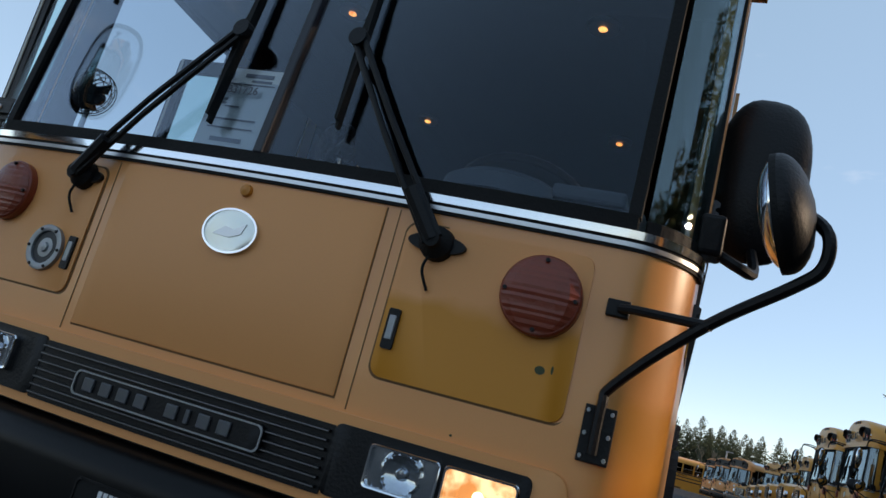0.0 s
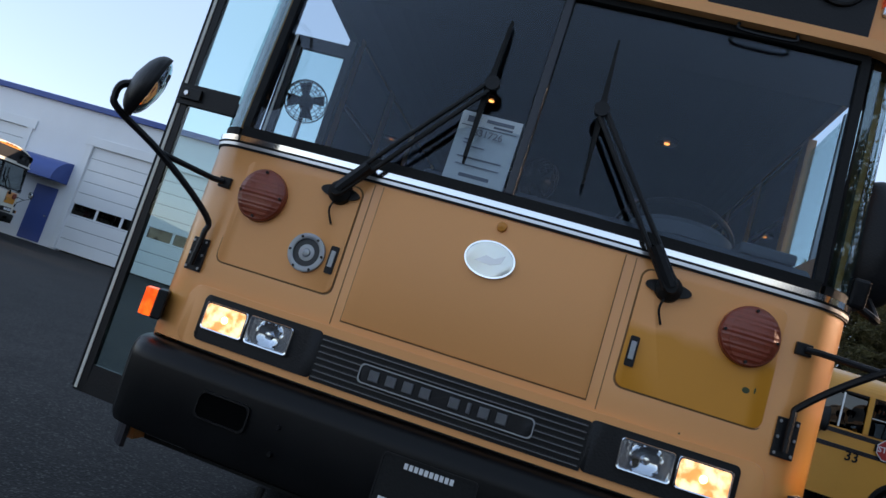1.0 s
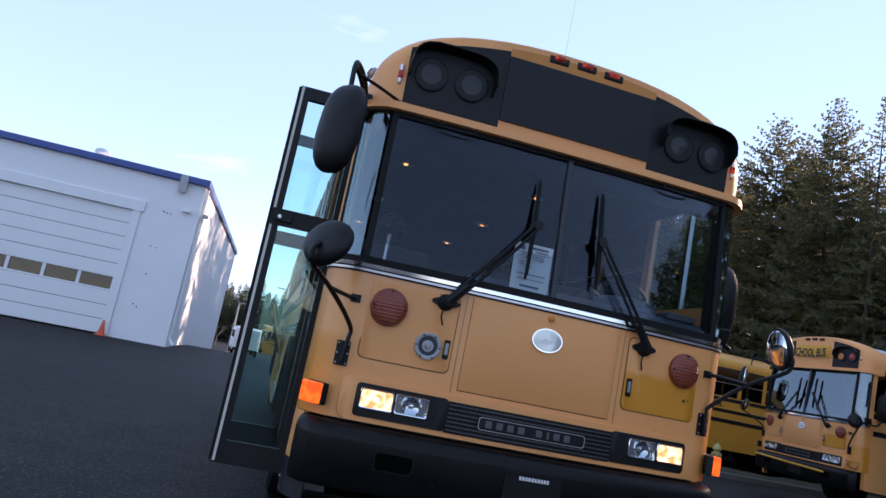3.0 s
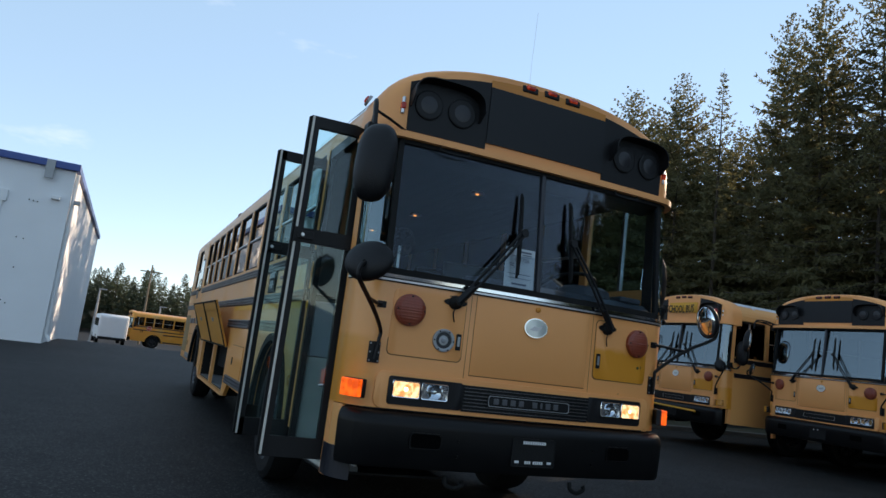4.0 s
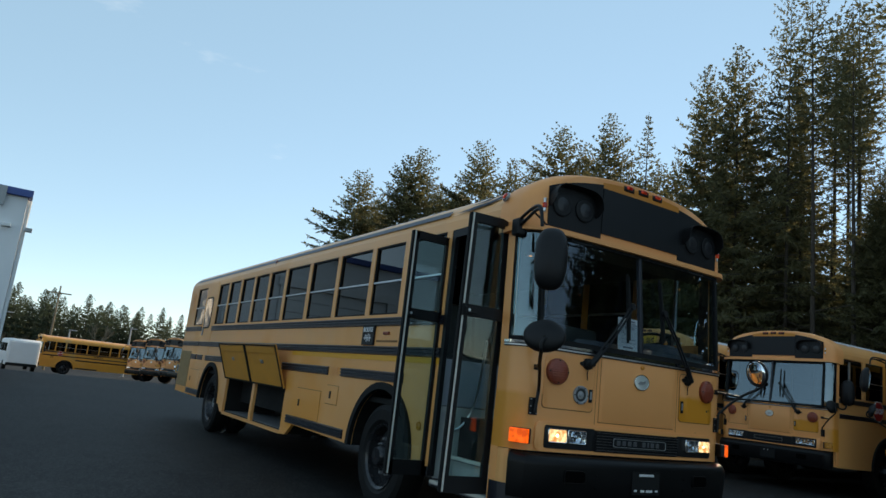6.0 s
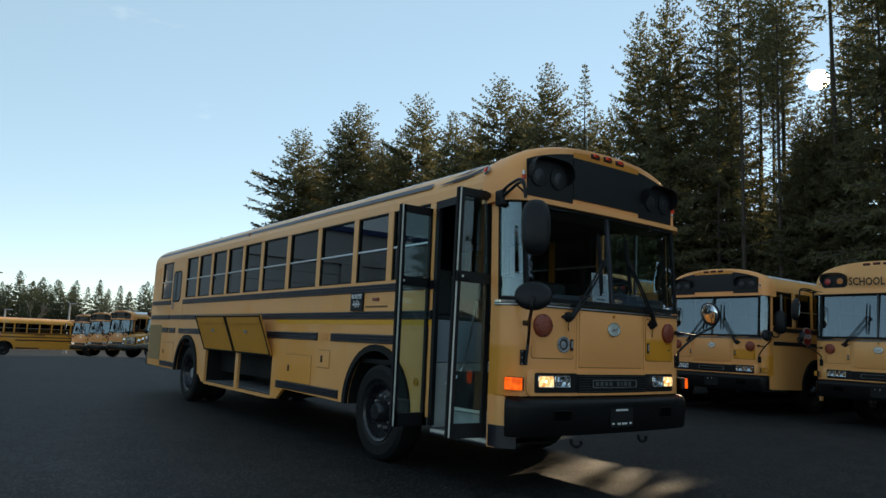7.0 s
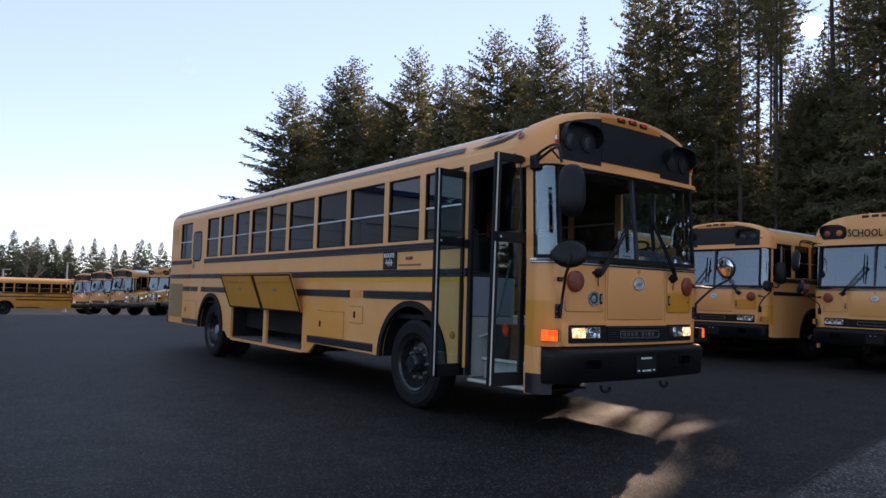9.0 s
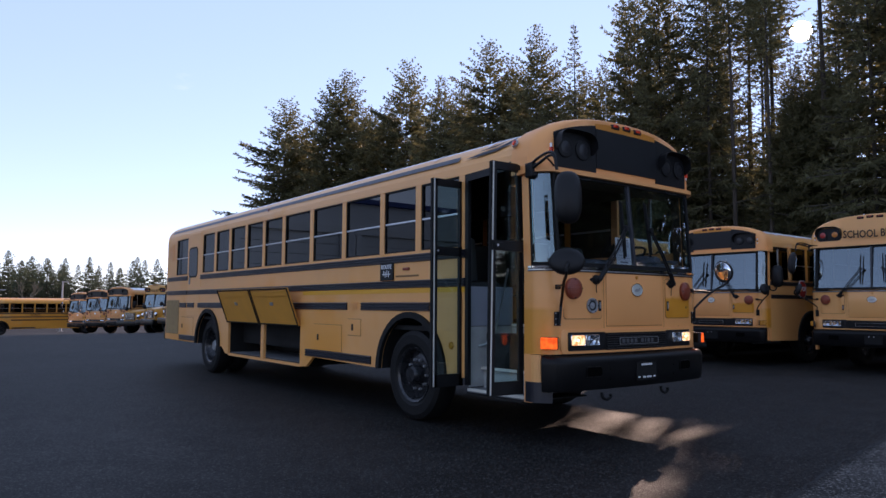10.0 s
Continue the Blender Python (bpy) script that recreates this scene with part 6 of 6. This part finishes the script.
# ---- trees ----
def leaf_material(name, dark, light):
    m = bpy.data.materials.new(name)
    m.use_nodes = True
    n, l = m.node_tree.nodes, m.node_tree.links
    p = n["Principled BSDF"]
    geo, tc = n.new("ShaderNodeNewGeometry"), n.new("ShaderNodeTexCoord")
    big = n.new("ShaderNodeTexNoise")
    big.inputs["Scale"].default_value = 0.9
    l.new(tc.outputs["Object"], big.inputs["Vector"])
    mix = n.new("ShaderNodeMixRGB")
    mix.inputs[1].default_value, mix.inputs[2].default_value = (*dark, 1), (*light, 1)
    add = n.new("ShaderNodeMath")
    add.operation = "MULTIPLY_ADD"
    add.inputs[1].default_value = 0.55
    l.new(geo.outputs["Random Per Island"], add.inputs[0])
    sub = n.new("ShaderNodeMath")
    sub.operation, sub.inputs[1].default_value = "MULTIPLY", 0.5
    l.new(big.outputs["Fac"], sub.inputs[0])
    l.new(sub.outputs["Value"], add.inputs[2])
    l.new(add.outputs["Value"], mix.inputs[0])
    l.new(mix.outputs["Color"], p.inputs["Base Color"])
    p.inputs["Roughness"].default_value = 0.65
    tr, ms = n.new("ShaderNodeBsdfTranslucent"), n.new("ShaderNodeMixShader")
    ms.inputs["Fac"].default_value = 0.5
    l.new(mix.outputs["Color"], tr.inputs["Color"])
    l.new(p.outputs["BSDF"], ms.inputs[1])
    l.new(tr.outputs["BSDF"], ms.inputs[2])
    l.new(ms.outputs["Shader"], n["Material Output"].inputs["Surface"])
    return m


NEEDLE = leaf_material("fir_needles", (0.066, 0.068, 0.034), (0.185, 0.166, 0.074))
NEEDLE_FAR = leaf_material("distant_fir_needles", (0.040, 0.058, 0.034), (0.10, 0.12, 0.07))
BARK = material("fir_bark", (0.055, 0.042, 0.032), 0.9, spread=0.35, scale=3, fine=30, bump=0.5)
TWIG = material("bare_twig", (0.20, 0.16, 0.11), 0.9, spread=0.2)


def conifer(height, seed, base=0.05, spread=0.21, power=0.85, gap=0.50, step=0.21, leaf=1.0, mat=None):
    """A fir: tapered trunk, whorls of limbs that sweep up towards a thin leader, each limb set with short needle sprays."""
    rnd = random.Random(seed)
    root = thing("fir_tree", "tall dark green fir with drooping ragged branches", "tree", "firs behind the lot")
    lean = (rnd.uniform(-0.012, 0.012), rnd.uniform(-0.012, 0.012))
    k = height / 20
    pts = [(lean[0] * height * t * t, lean[1] * height * t * t, height * t) for t in (0, 0.03, 0.15, 0.3, 0.5, 0.7, 0.85, 0.95, 1.0)]
    rad = [0.19, 0.145, 0.12, 0.105, 0.08, 0.055, 0.03, 0.012, 0.004]
    bm = bmesh.new()
    loft([[(x + r * k * math.cos(a), y + r * k * math.sin(a), z) for a in [2 * math.pi * i / 7 for i in range(7)]] for (x, y, z), r in zip(pts, rad)], True, bm)
    swell = [rnd.uniform(0.72, 1.18) for i in range(9)]
    limbs, z = [], height * base
    while z < height * 0.985:
        t = z / height
        reach = height * spread * (1 - t) ** power * min(1.0, 0.45 + (t - base) * 4) + 0.05 * k
        start = rnd.uniform(0, 6.283)
        for i in range(rnd.randint(5, 6) if t < 0.9 else 5):
            a = (start + 6.283 * (i + rnd.uniform(-0.3, 0.3)) / 5.5) % 6.283
            long = rnd.uniform(0.6, 1.08) if rnd.random() > 0.12 else rnd.uniform(1.1, 1.3)
            limbs.append((z + rnd.uniform(-0.2, 0.2) * k * (1 - t), a, reach * long * swell[int(a * 1.43) % 9], t))
        z += rnd.uniform(0.8, 1.2) * gap * k * (1.12 - 0.62 * t)
    for i in range(14 if base > 0.15 else 0):
        limbs.append((height * rnd.uniform(0.06, base), rnd.uniform(0, 6.283), rnd.uniform(0.7, 2.0), -1))
    verts, faces = [], []

    def spray(o, way, ln, w):
        up = Vector((rnd.uniform(-1, 1), rnd.uniform(-1, 1), rnd.uniform(0.1, 1)))
        side = way.cross(up).normalized() * w
        b, root_at = len(verts), o + way * ln * 0.12
        verts.extend((root_at + side, root_at - side, o + way * ln + Vector((0, 0, ln * 0.06))))
        faces.append((b, b + 1, b + 2))

    for lz, a, ln, t in limbs:
        t0 = max(t, 0.08)
        foot = Vector((lean[0] * height * t0 * t0, lean[1] * height * t0 * t0, lz))
        out = Vector((math.cos(a), math.sin(a), 0))
        across = Vector((-out.y, out.x, 0))
        rise = -0.22 + 1.05 * t0 ** 1.5 + rnd.uniform(-0.10, 0.10)
        n = max(2, int(ln / (step * k)))
        line = [foot + out * ln * (i / n) + Vector((0, 0, ln * (rise * i / n - 0.34 * (i / n) ** 2 + 0.26 * (i / n) ** 3))) for i in range(n + 1)]
        if ln > 2.0 * k or t < 0:
            tube([line[0], line[n // 2], line[-1]], 0.012 * k + 0.004 * ln, 3, bm)
        if t < 0:
            continue
        for i in range(1, n + 1):
            q = i / n
            if q < 0.16 and ln > 1.0:
                continue
            way = (line[i] - line[i - 1]).normalized()
            wide = min(0.78 * k, (0.24 + 0.30 * ln * (1 - q)) * k + 0.08) * min(1.0, 0.30 + 2.6 * (1 - t))
            for sd in (-1, 1):
                turn = sd * rnd.uniform(0.45, 1.25)
                d = (way * math.cos(turn) + across * math.sin(turn) + Vector((0, 0, rnd.uniform(-0.38, 0.22)))).normalized()
                l2 = wide * rnd.uniform(0.6, 1.1)
                w = leaf * k * rnd.uniform(0.036, 0.066)
                spray(line[i], d, l2, w)
                for j in range(2 if l2 > 0.40 * k else 1):
                    spray(line[i] + d * l2 * rnd.uniform(0.25, 0.75), (d + across * rnd.uniform(-0.9, 0.9) + Vector((0, 0, rnd.uniform(-0.7, 0.25)))).normalized(), l2 * rnd.uniform(0.45, 0.7), w * 0.85)
            if rnd.random() < 0.6:
                spray(line[i], (way * 0.5 + Vector((rnd.uniform(-0.4, 0.4), rnd.uniform(-0.4, 0.4), rnd.choice((-0.9, -0.6, 0.5))))).normalized(), 0.34 * k * min(1.0, 0.3 + 2.6 * (1 - t)), leaf * 0.05 * k)
        spray(line[-1], (out + Vector((0, 0, 0.35))).normalized(), 0.30 * k * min(1.0, 0.35 + 2.6 * (1 - t)), leaf * 0.045 * k)
    part("trunk", bm, BARK, root)
    me = bpy.data.meshes.new("crown")
    me.from_pydata(verts, [], faces)
    me.materials.append(mat or NEEDLE)
    new("crown", me).parent = root
    return root


proto = [conifer(20, 11, 0.04, 0.31, 0.78, 0.46, 0.18, 1.5), conifer(20, 12, 0.06, 0.29, 0.75, 0.46, 0.18, 1.5), conifer(20, 13, 0.08, 0.24, 0.75, 0.60, 0.18, 1.02), conifer(20, 14, 0.03, 0.34, 0.80, 0.46, 0.18, 1.5), conifer(20, 16, 0.10, 0.14, 0.9, 0.66, 0.20, 1.2), conifer(20, 17, 0.42, 0.20, 0.65, 0.60, 0.18, 1.0), conifer(20, 18, 0.04, 0.34, 0.7, 0.80, 0.46, 7.0), conifer(20, 19, 0.64, 0.20, 0.6, 0.62, 0.18, 1.0)]
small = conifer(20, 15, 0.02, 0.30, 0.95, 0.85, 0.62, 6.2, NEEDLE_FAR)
EYE_X, EYE_Y = -5.65, -4.27
NEAR = []
# bearing and distance from the far end of the walk, rise of the top in degrees, kind, width
for bearing, dist, rise, kind, wide in ((24.4, 62, 16.3, 3, 1.1), (28.3, 59, 17.9, 1, 0.95), (29.6, 60, 18.7, 3, 1.0), (34.3, 55, 19.8, 3, 1.0), (37.3, 50, 18.4, 0, 1.0), (39.2, 48, 18.2, 1, 1.0), (41.3, 45, 21.2, 3, 1.0), (43.2, 44, 19.8, 1, 1.0), (46.6, 45, 19.0, 3, 0.9),
                                        (26.4, 66, 14.5, 0, 1.2), (31.6, 62, 15.6, 1, 1.2), (35.8, 58, 15.2, 3, 1.2), (39.9, 54, 16.4, 0, 1.2), (43.8, 50, 18.0, 1, 1.2), (49.2, 45, 18.6, 3, 1.0), (30.9, 57, 15.8, 1, 1.1), (32.9, 57, 16.4, 0, 1.1), (26.3, 61, 13.8, 3, 1.1), (38.3, 52, 16.2, 3, 1.1), (25.3, 65, 13.0, 1, 1.2)):
    x, y = EYE_X + dist * math.sin(radians(bearing)), EYE_Y + dist * math.cos(radians(bearing))
    NEAR.append((x, y, dist * math.tan(radians(rise + 0.35)) + 1.25 - ground_z(x, y), kind, wide))
# the tall wood along the east side of the lot, row behind row, with a thin place where the sun comes through
for x, y, h, kind, wide in ((22.5, 23.6, 17.7, 0, 0.85), (22.9, 21.7, 12.5, 3, 1.0), (21.6, 19.9, 16.4, 4, 1.1), (22.8, 17.3, 18.6, 0, 0.72), (22.5, 15.3, 18.8, 1, 0.72), (23.4, 13.4, 21.5, 2, 0.65), (22.9, 11.9, 20.8, 7, 0.8), (22.6, 10.15, 18.6, 7, 0.9), (23.6, 8.3, 24.0, 7, 0.9), (22.4, 6.1, 21.2, 2, 0.68), (23.2, 4.9, 20.0, 0, 0.8), (22.6, 2.9, 20.0, 2, 1.0), (22.9, 0.6, 19.0, 1, 0.9),
                            (28.5, 26.0, 15.5, 3, 1.0), (28.0, 23.3, 16.5, 0, 0.9), (28.3, 20.6, 16.0, 1, 0.9), (27.8, 18.4, 17.5, 2, 1.0), (28.6, 16.2, 19.0, 0, 0.8), (28.0, 13.9, 22.0, 7, 0.9), (28.4, 8.6, 21.0, 2, 0.9), (28.2, 4.6, 19.5, 5, 0.9),
                            (34.0, 24.0, 16.0, 3, 1.0), (34.6, 20.4, 16.0, 0, 1.0),
                            (24.4, 8.7, 12.0, 3, 1.0), (24.0, 9.6, 11.8, 0, 0.9), (25.0, 10.25, 11.2, 3, 0.9), (25.7, 9.3, 12.0, 1, 1.0), (23.4, 9.6, 10.3, 3, 0.9), (26.4, 9.8, 7.8, 0, 1.0), (25.2, 11.4, 8.2, 1, 0.9), (23.6, 10.1, 6.2, 3, 1.0), (30.2, 12.4, 9.4, 0, 1.1), (29.4, 10.6, 8.4, 3, 1.0), (24.8, 14.4, 9.0, 3, 1.0), (25.2, 17.8, 9.0, 0, 1.1), (24.6, 20.8, 8.0, 3, 1.1), (24.9, 6.2, 9.0, 3, 1.0), (25.2, 3.4, 9.0, 0, 1.1),
                            (25.0, 13.7, 16.5, 4, 1.1), (27.0, 9.2, 17.5, 4, 1.0), (31.5, 14.7, 20.5, 7, 1.0), (27.6, 12.5, 22.5, 7, 1.0), (26.2, 12.3, 19.0, 7, 0.9), (24.2, 9.9, 13.0, 4, 1.0), (24.0, 8.2, 11.0, 0, 0.9), (23.4, 7.6, 14.5, 4, 1.2), (29.0, 12.9, 10.0, 4, 1.2), (24.6, 11.3, 12.6, 4, 0.7), (24.6, 10.45, 12.4, 4, 1.0), (26.2, 13.0, 13.2, 4, 0.7), (30.0, 15.5, 9.0, 3, 1.0), (27.0, 14.3, 8.4, 0, 1.1), (24.4, 12.4, 7.0, 3, 1.0), (33.5, 16.6, 11.0, 1, 1.1), (30.0, 11.3, 16.4, 4, 1.1), (33.0, 12.9, 17.0, 4, 1.2), (26.4, 10.6, 13.4, 4, 1.0)):
    NEAR.append((x, y, h + DROP, kind, wide))
# the wood goes on to the south-east
for bearing, dist, h, kind in ((144.5, 58, 13, 6), (143, 57, 18, 6), (141.2, 60, 24, 6), (139, 58, 26, 6), (137.2, 60, 26, 6), (135.5, 54, 25, 6), (133.6, 57, 27, 6), (130, 53, 27, 6), (126.5, 50, 26, 6), (123, 48, 26, 6), (132, 50, 25, 6), (128.5, 47, 25, 6), (125, 44, 25, 6), (121, 42, 24, 6), (117, 40, 23, 6), (112, 38, 22, 6), (107, 36, 21, 6), (101, 35, 19, 6), (96, 33, 19, 6)):
    NEAR.append((dist * math.sin(radians(bearing)), dist * math.cos(radians(bearing)), h, kind, 1.0))
rnd = random.Random(5)
first = {}
for i, (x, y, h, kd, wide) in enumerate(NEAR):
    s = h / 20
    m = pose(x, y, ground_z(x, y) - 0.1, 0, 0, rnd.uniform(0, 360)) @ Matrix.Diagonal((s * wide * rnd.uniform(0.92, 1.08), s * wide * rnd.uniform(0.92, 1.08), s, 1))
    if kd not in first:
        first[kd] = m
    else:
        copy_thing(proto[kd], m)
for kd, m in first.items():
    proto[kd].matrix_world = m
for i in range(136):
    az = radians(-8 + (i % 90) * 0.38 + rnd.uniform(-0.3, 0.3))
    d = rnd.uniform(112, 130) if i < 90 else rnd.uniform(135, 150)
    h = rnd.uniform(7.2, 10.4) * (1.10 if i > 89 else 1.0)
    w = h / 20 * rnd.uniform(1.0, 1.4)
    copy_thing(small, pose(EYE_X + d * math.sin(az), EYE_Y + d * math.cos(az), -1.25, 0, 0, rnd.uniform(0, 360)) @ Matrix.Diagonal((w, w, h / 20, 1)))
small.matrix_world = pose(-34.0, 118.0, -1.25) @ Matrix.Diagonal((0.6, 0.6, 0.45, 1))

BRUSH = leaf_material("mixed_undergrowth", (0.030, 0.040, 0.014), (0.12, 0.11, 0.035))


def bush(seed):
    """Undergrowth: arching stems with loose leaves."""
    rnd = random.Random(seed)
    root = thing("bush", "ragged olive green undergrowth below the firs", "bush", "undergrowth below the firs")
    stems, verts, faces = bmesh.new(), [], []
    for i in range(46):
        a, ln = rnd.uniform(0, 6.283), rnd.uniform(0.9, 2.3)
        out = Vector((math.cos(a), math.sin(a), 0))
        p0 = Vector((rnd.uniform(-0.7, 0.7), rnd.uniform(-0.7, 0.7), 0))
        line = [p0 + out * ln * 0.55 * q * q + Vector((0, 0, ln * (1.1 * q - 0.25 * q * q))) for q in (0, 0.25, 0.5, 0.75, 1.0)]
        tube(line[::2], 0.006, 3, stems)
        for j in range(64):
            q = rnd.uniform(0.15, 1.0) * 4
            k = min(3, int(q))
            o = line[k].lerp(line[k + 1], q - k)
            d = Vector((rnd.uniform(-1, 1), rnd.uniform(-1, 1), rnd.uniform(-0.5, 0.8))).normalized()
            side = d.cross(Vector((rnd.uniform(-1, 1), rnd.uniform(-1, 1), 1))).normalized()
            o, ll, b = o + d * rnd.uniform(0, 0.25), rnd.uniform(0.06, 0.13), len(verts)
            verts.extend((o, o + d * ll * 0.5 + side * ll * 0.3, o + d * ll, o + d * ll * 0.5 - side * ll * 0.3))
            faces.append((b, b + 1, b + 2, b + 3))
    part("stem_cluster", stems, BARK, root)
    me = bpy.data.meshes.new("foliage")
    me.from_pydata(verts, [], faces)
    me.materials.append(BRUSH)
    new("foliage", me).parent = root
    return root


shrub = bush(31)
for i in range(34):
    y = -1.0 + i * 0.86 + rnd.uniform(-0.5, 0.5)
    m = pose(rnd.uniform(20.8, 25.6), y, -DROP, 0, 0, rnd.uniform(0, 360)) @ Matrix.Scale(rnd.uniform(0.9, 1.7), 4)
    if i < 33:
        copy_thing(shrub, m)
    else:
        shrub.matrix_world = m


def bare_tree():
    """A leafless tree of pale forking twigs."""
    rnd = random.Random(41)
    root = thing("bare_tree", "leafless pale grey tree before the distant firs", "tree")
    bm = bmesh.new()

    def grow(p, way, ln, r, depth):
        q = p + way * ln
        tube([p, p.lerp(q, 0.5) + Vector((rnd.uniform(-1, 1), rnd.uniform(-1, 1), 0)) * ln * 0.05, q], r, 4, bm)
        for i in range(3 if depth else 0):
            turn = Vector((rnd.uniform(-1, 1), rnd.uniform(-1, 1), rnd.uniform(0.2, 1.0))).normalized()
            grow(p.lerp(q, rnd.uniform(0.55, 1.0)), (way + turn * 0.8).normalized(), ln * rnd.uniform(0.55, 0.8), r * 0.6, depth - 1)
    grow(Vector((0, 0, 0)), Vector((0, 0, 1)), 2.2, 0.14, 4)
    part("branches", bm, TWIG, root)
    return root


bare = bare_tree()
bare.matrix_world = pose(EYE_X + 100 * math.sin(radians(6.7)), EYE_Y + 100 * math.cos(radians(6.7)), -1.2)


def light_pole(x, y, h, arm=True):
    e = thing("light_pole", "slim pale lot light pole behind the far buses" if arm else "tall brown wooden utility pole with a crossarm", "pole")
    mat = GREYCAST if arm else TWIG
    part("shaft", lathe([(0.0, 0.13), (h * 0.5, 0.11), (h, 0.07)], "z", (0, 0, 0), 12), mat, e)
    if arm:
        part("foot_plate", box(-0.25, 0.25, -0.25, 0.25, 0.0, 0.04), GREYCAST, e)
        part("lamp_head", box(-0.1, 0.6, -0.12, 0.12, h, h + 0.10, 0.03), GREYCAST, e)
    else:
        part("crossarm", box(-1.1, 1.1, -0.06, 0.06, h - 0.8, h - 0.68), TWIG, e)
    e.matrix_world = pose(x, y, ground_z(x, y))


light_pole(-4.6, 66.0, 4.7)
light_pole(0.9, 71.0, 4.0)
light_pole(6.9, 76.0, 5.0)
light_pole(-0.4, 76.0, 8.4, False)
for i in range(9):
    x, y = -9 + i * 2.1 + rnd.uniform(-0.8, 0.8), 84 + rnd.uniform(-4, 4)
    copy_thing(bare, pose(x, y, -1.6, 0, 0, rnd.uniform(0, 360)) @ Matrix.Scale(rnd.uniform(0.35, 0.6), 4))

# low sun beyond the firs: a glowing ball that casts no shade
disc = bmesh.new()
bmesh.ops.create_uvsphere(disc, u_segments=32, v_segments=16, radius=5.2)
dm = bpy.data.meshes.new("sun_disc")
disc.to_mesh(dm)
disc.free()
sm = bpy.data.materials.new("sun_glow")
sm.use_nodes = True
sn, sl = sm.node_tree.nodes, sm.node_tree.links
sn.remove(sn["Principled BSDF"])
em, tr, ad = sn.new("ShaderNodeEmission"), sn.new("ShaderNodeBsdfTransparent"), sn.new("ShaderNodeAddShader")
em.inputs["Color"].default_value, em.inputs["Strength"].default_value = (1.0, 0.80, 0.50, 1), 22.0
sl.new(em.outputs["Emission"], ad.inputs[0])
sl.new(tr.outputs["BSDF"], ad.inputs[1])
sl.new(ad.outputs["Shader"], sn["Material Output"].inputs["Surface"])
dm.materials.append(sm)
so = new("sun_disc", dm)
so.location = Vector((-5.6, -4.4, 1.2)) + sun_way * 420
tagged(so, "glaring low winter sun behind the firs", "sun", kind="structure")
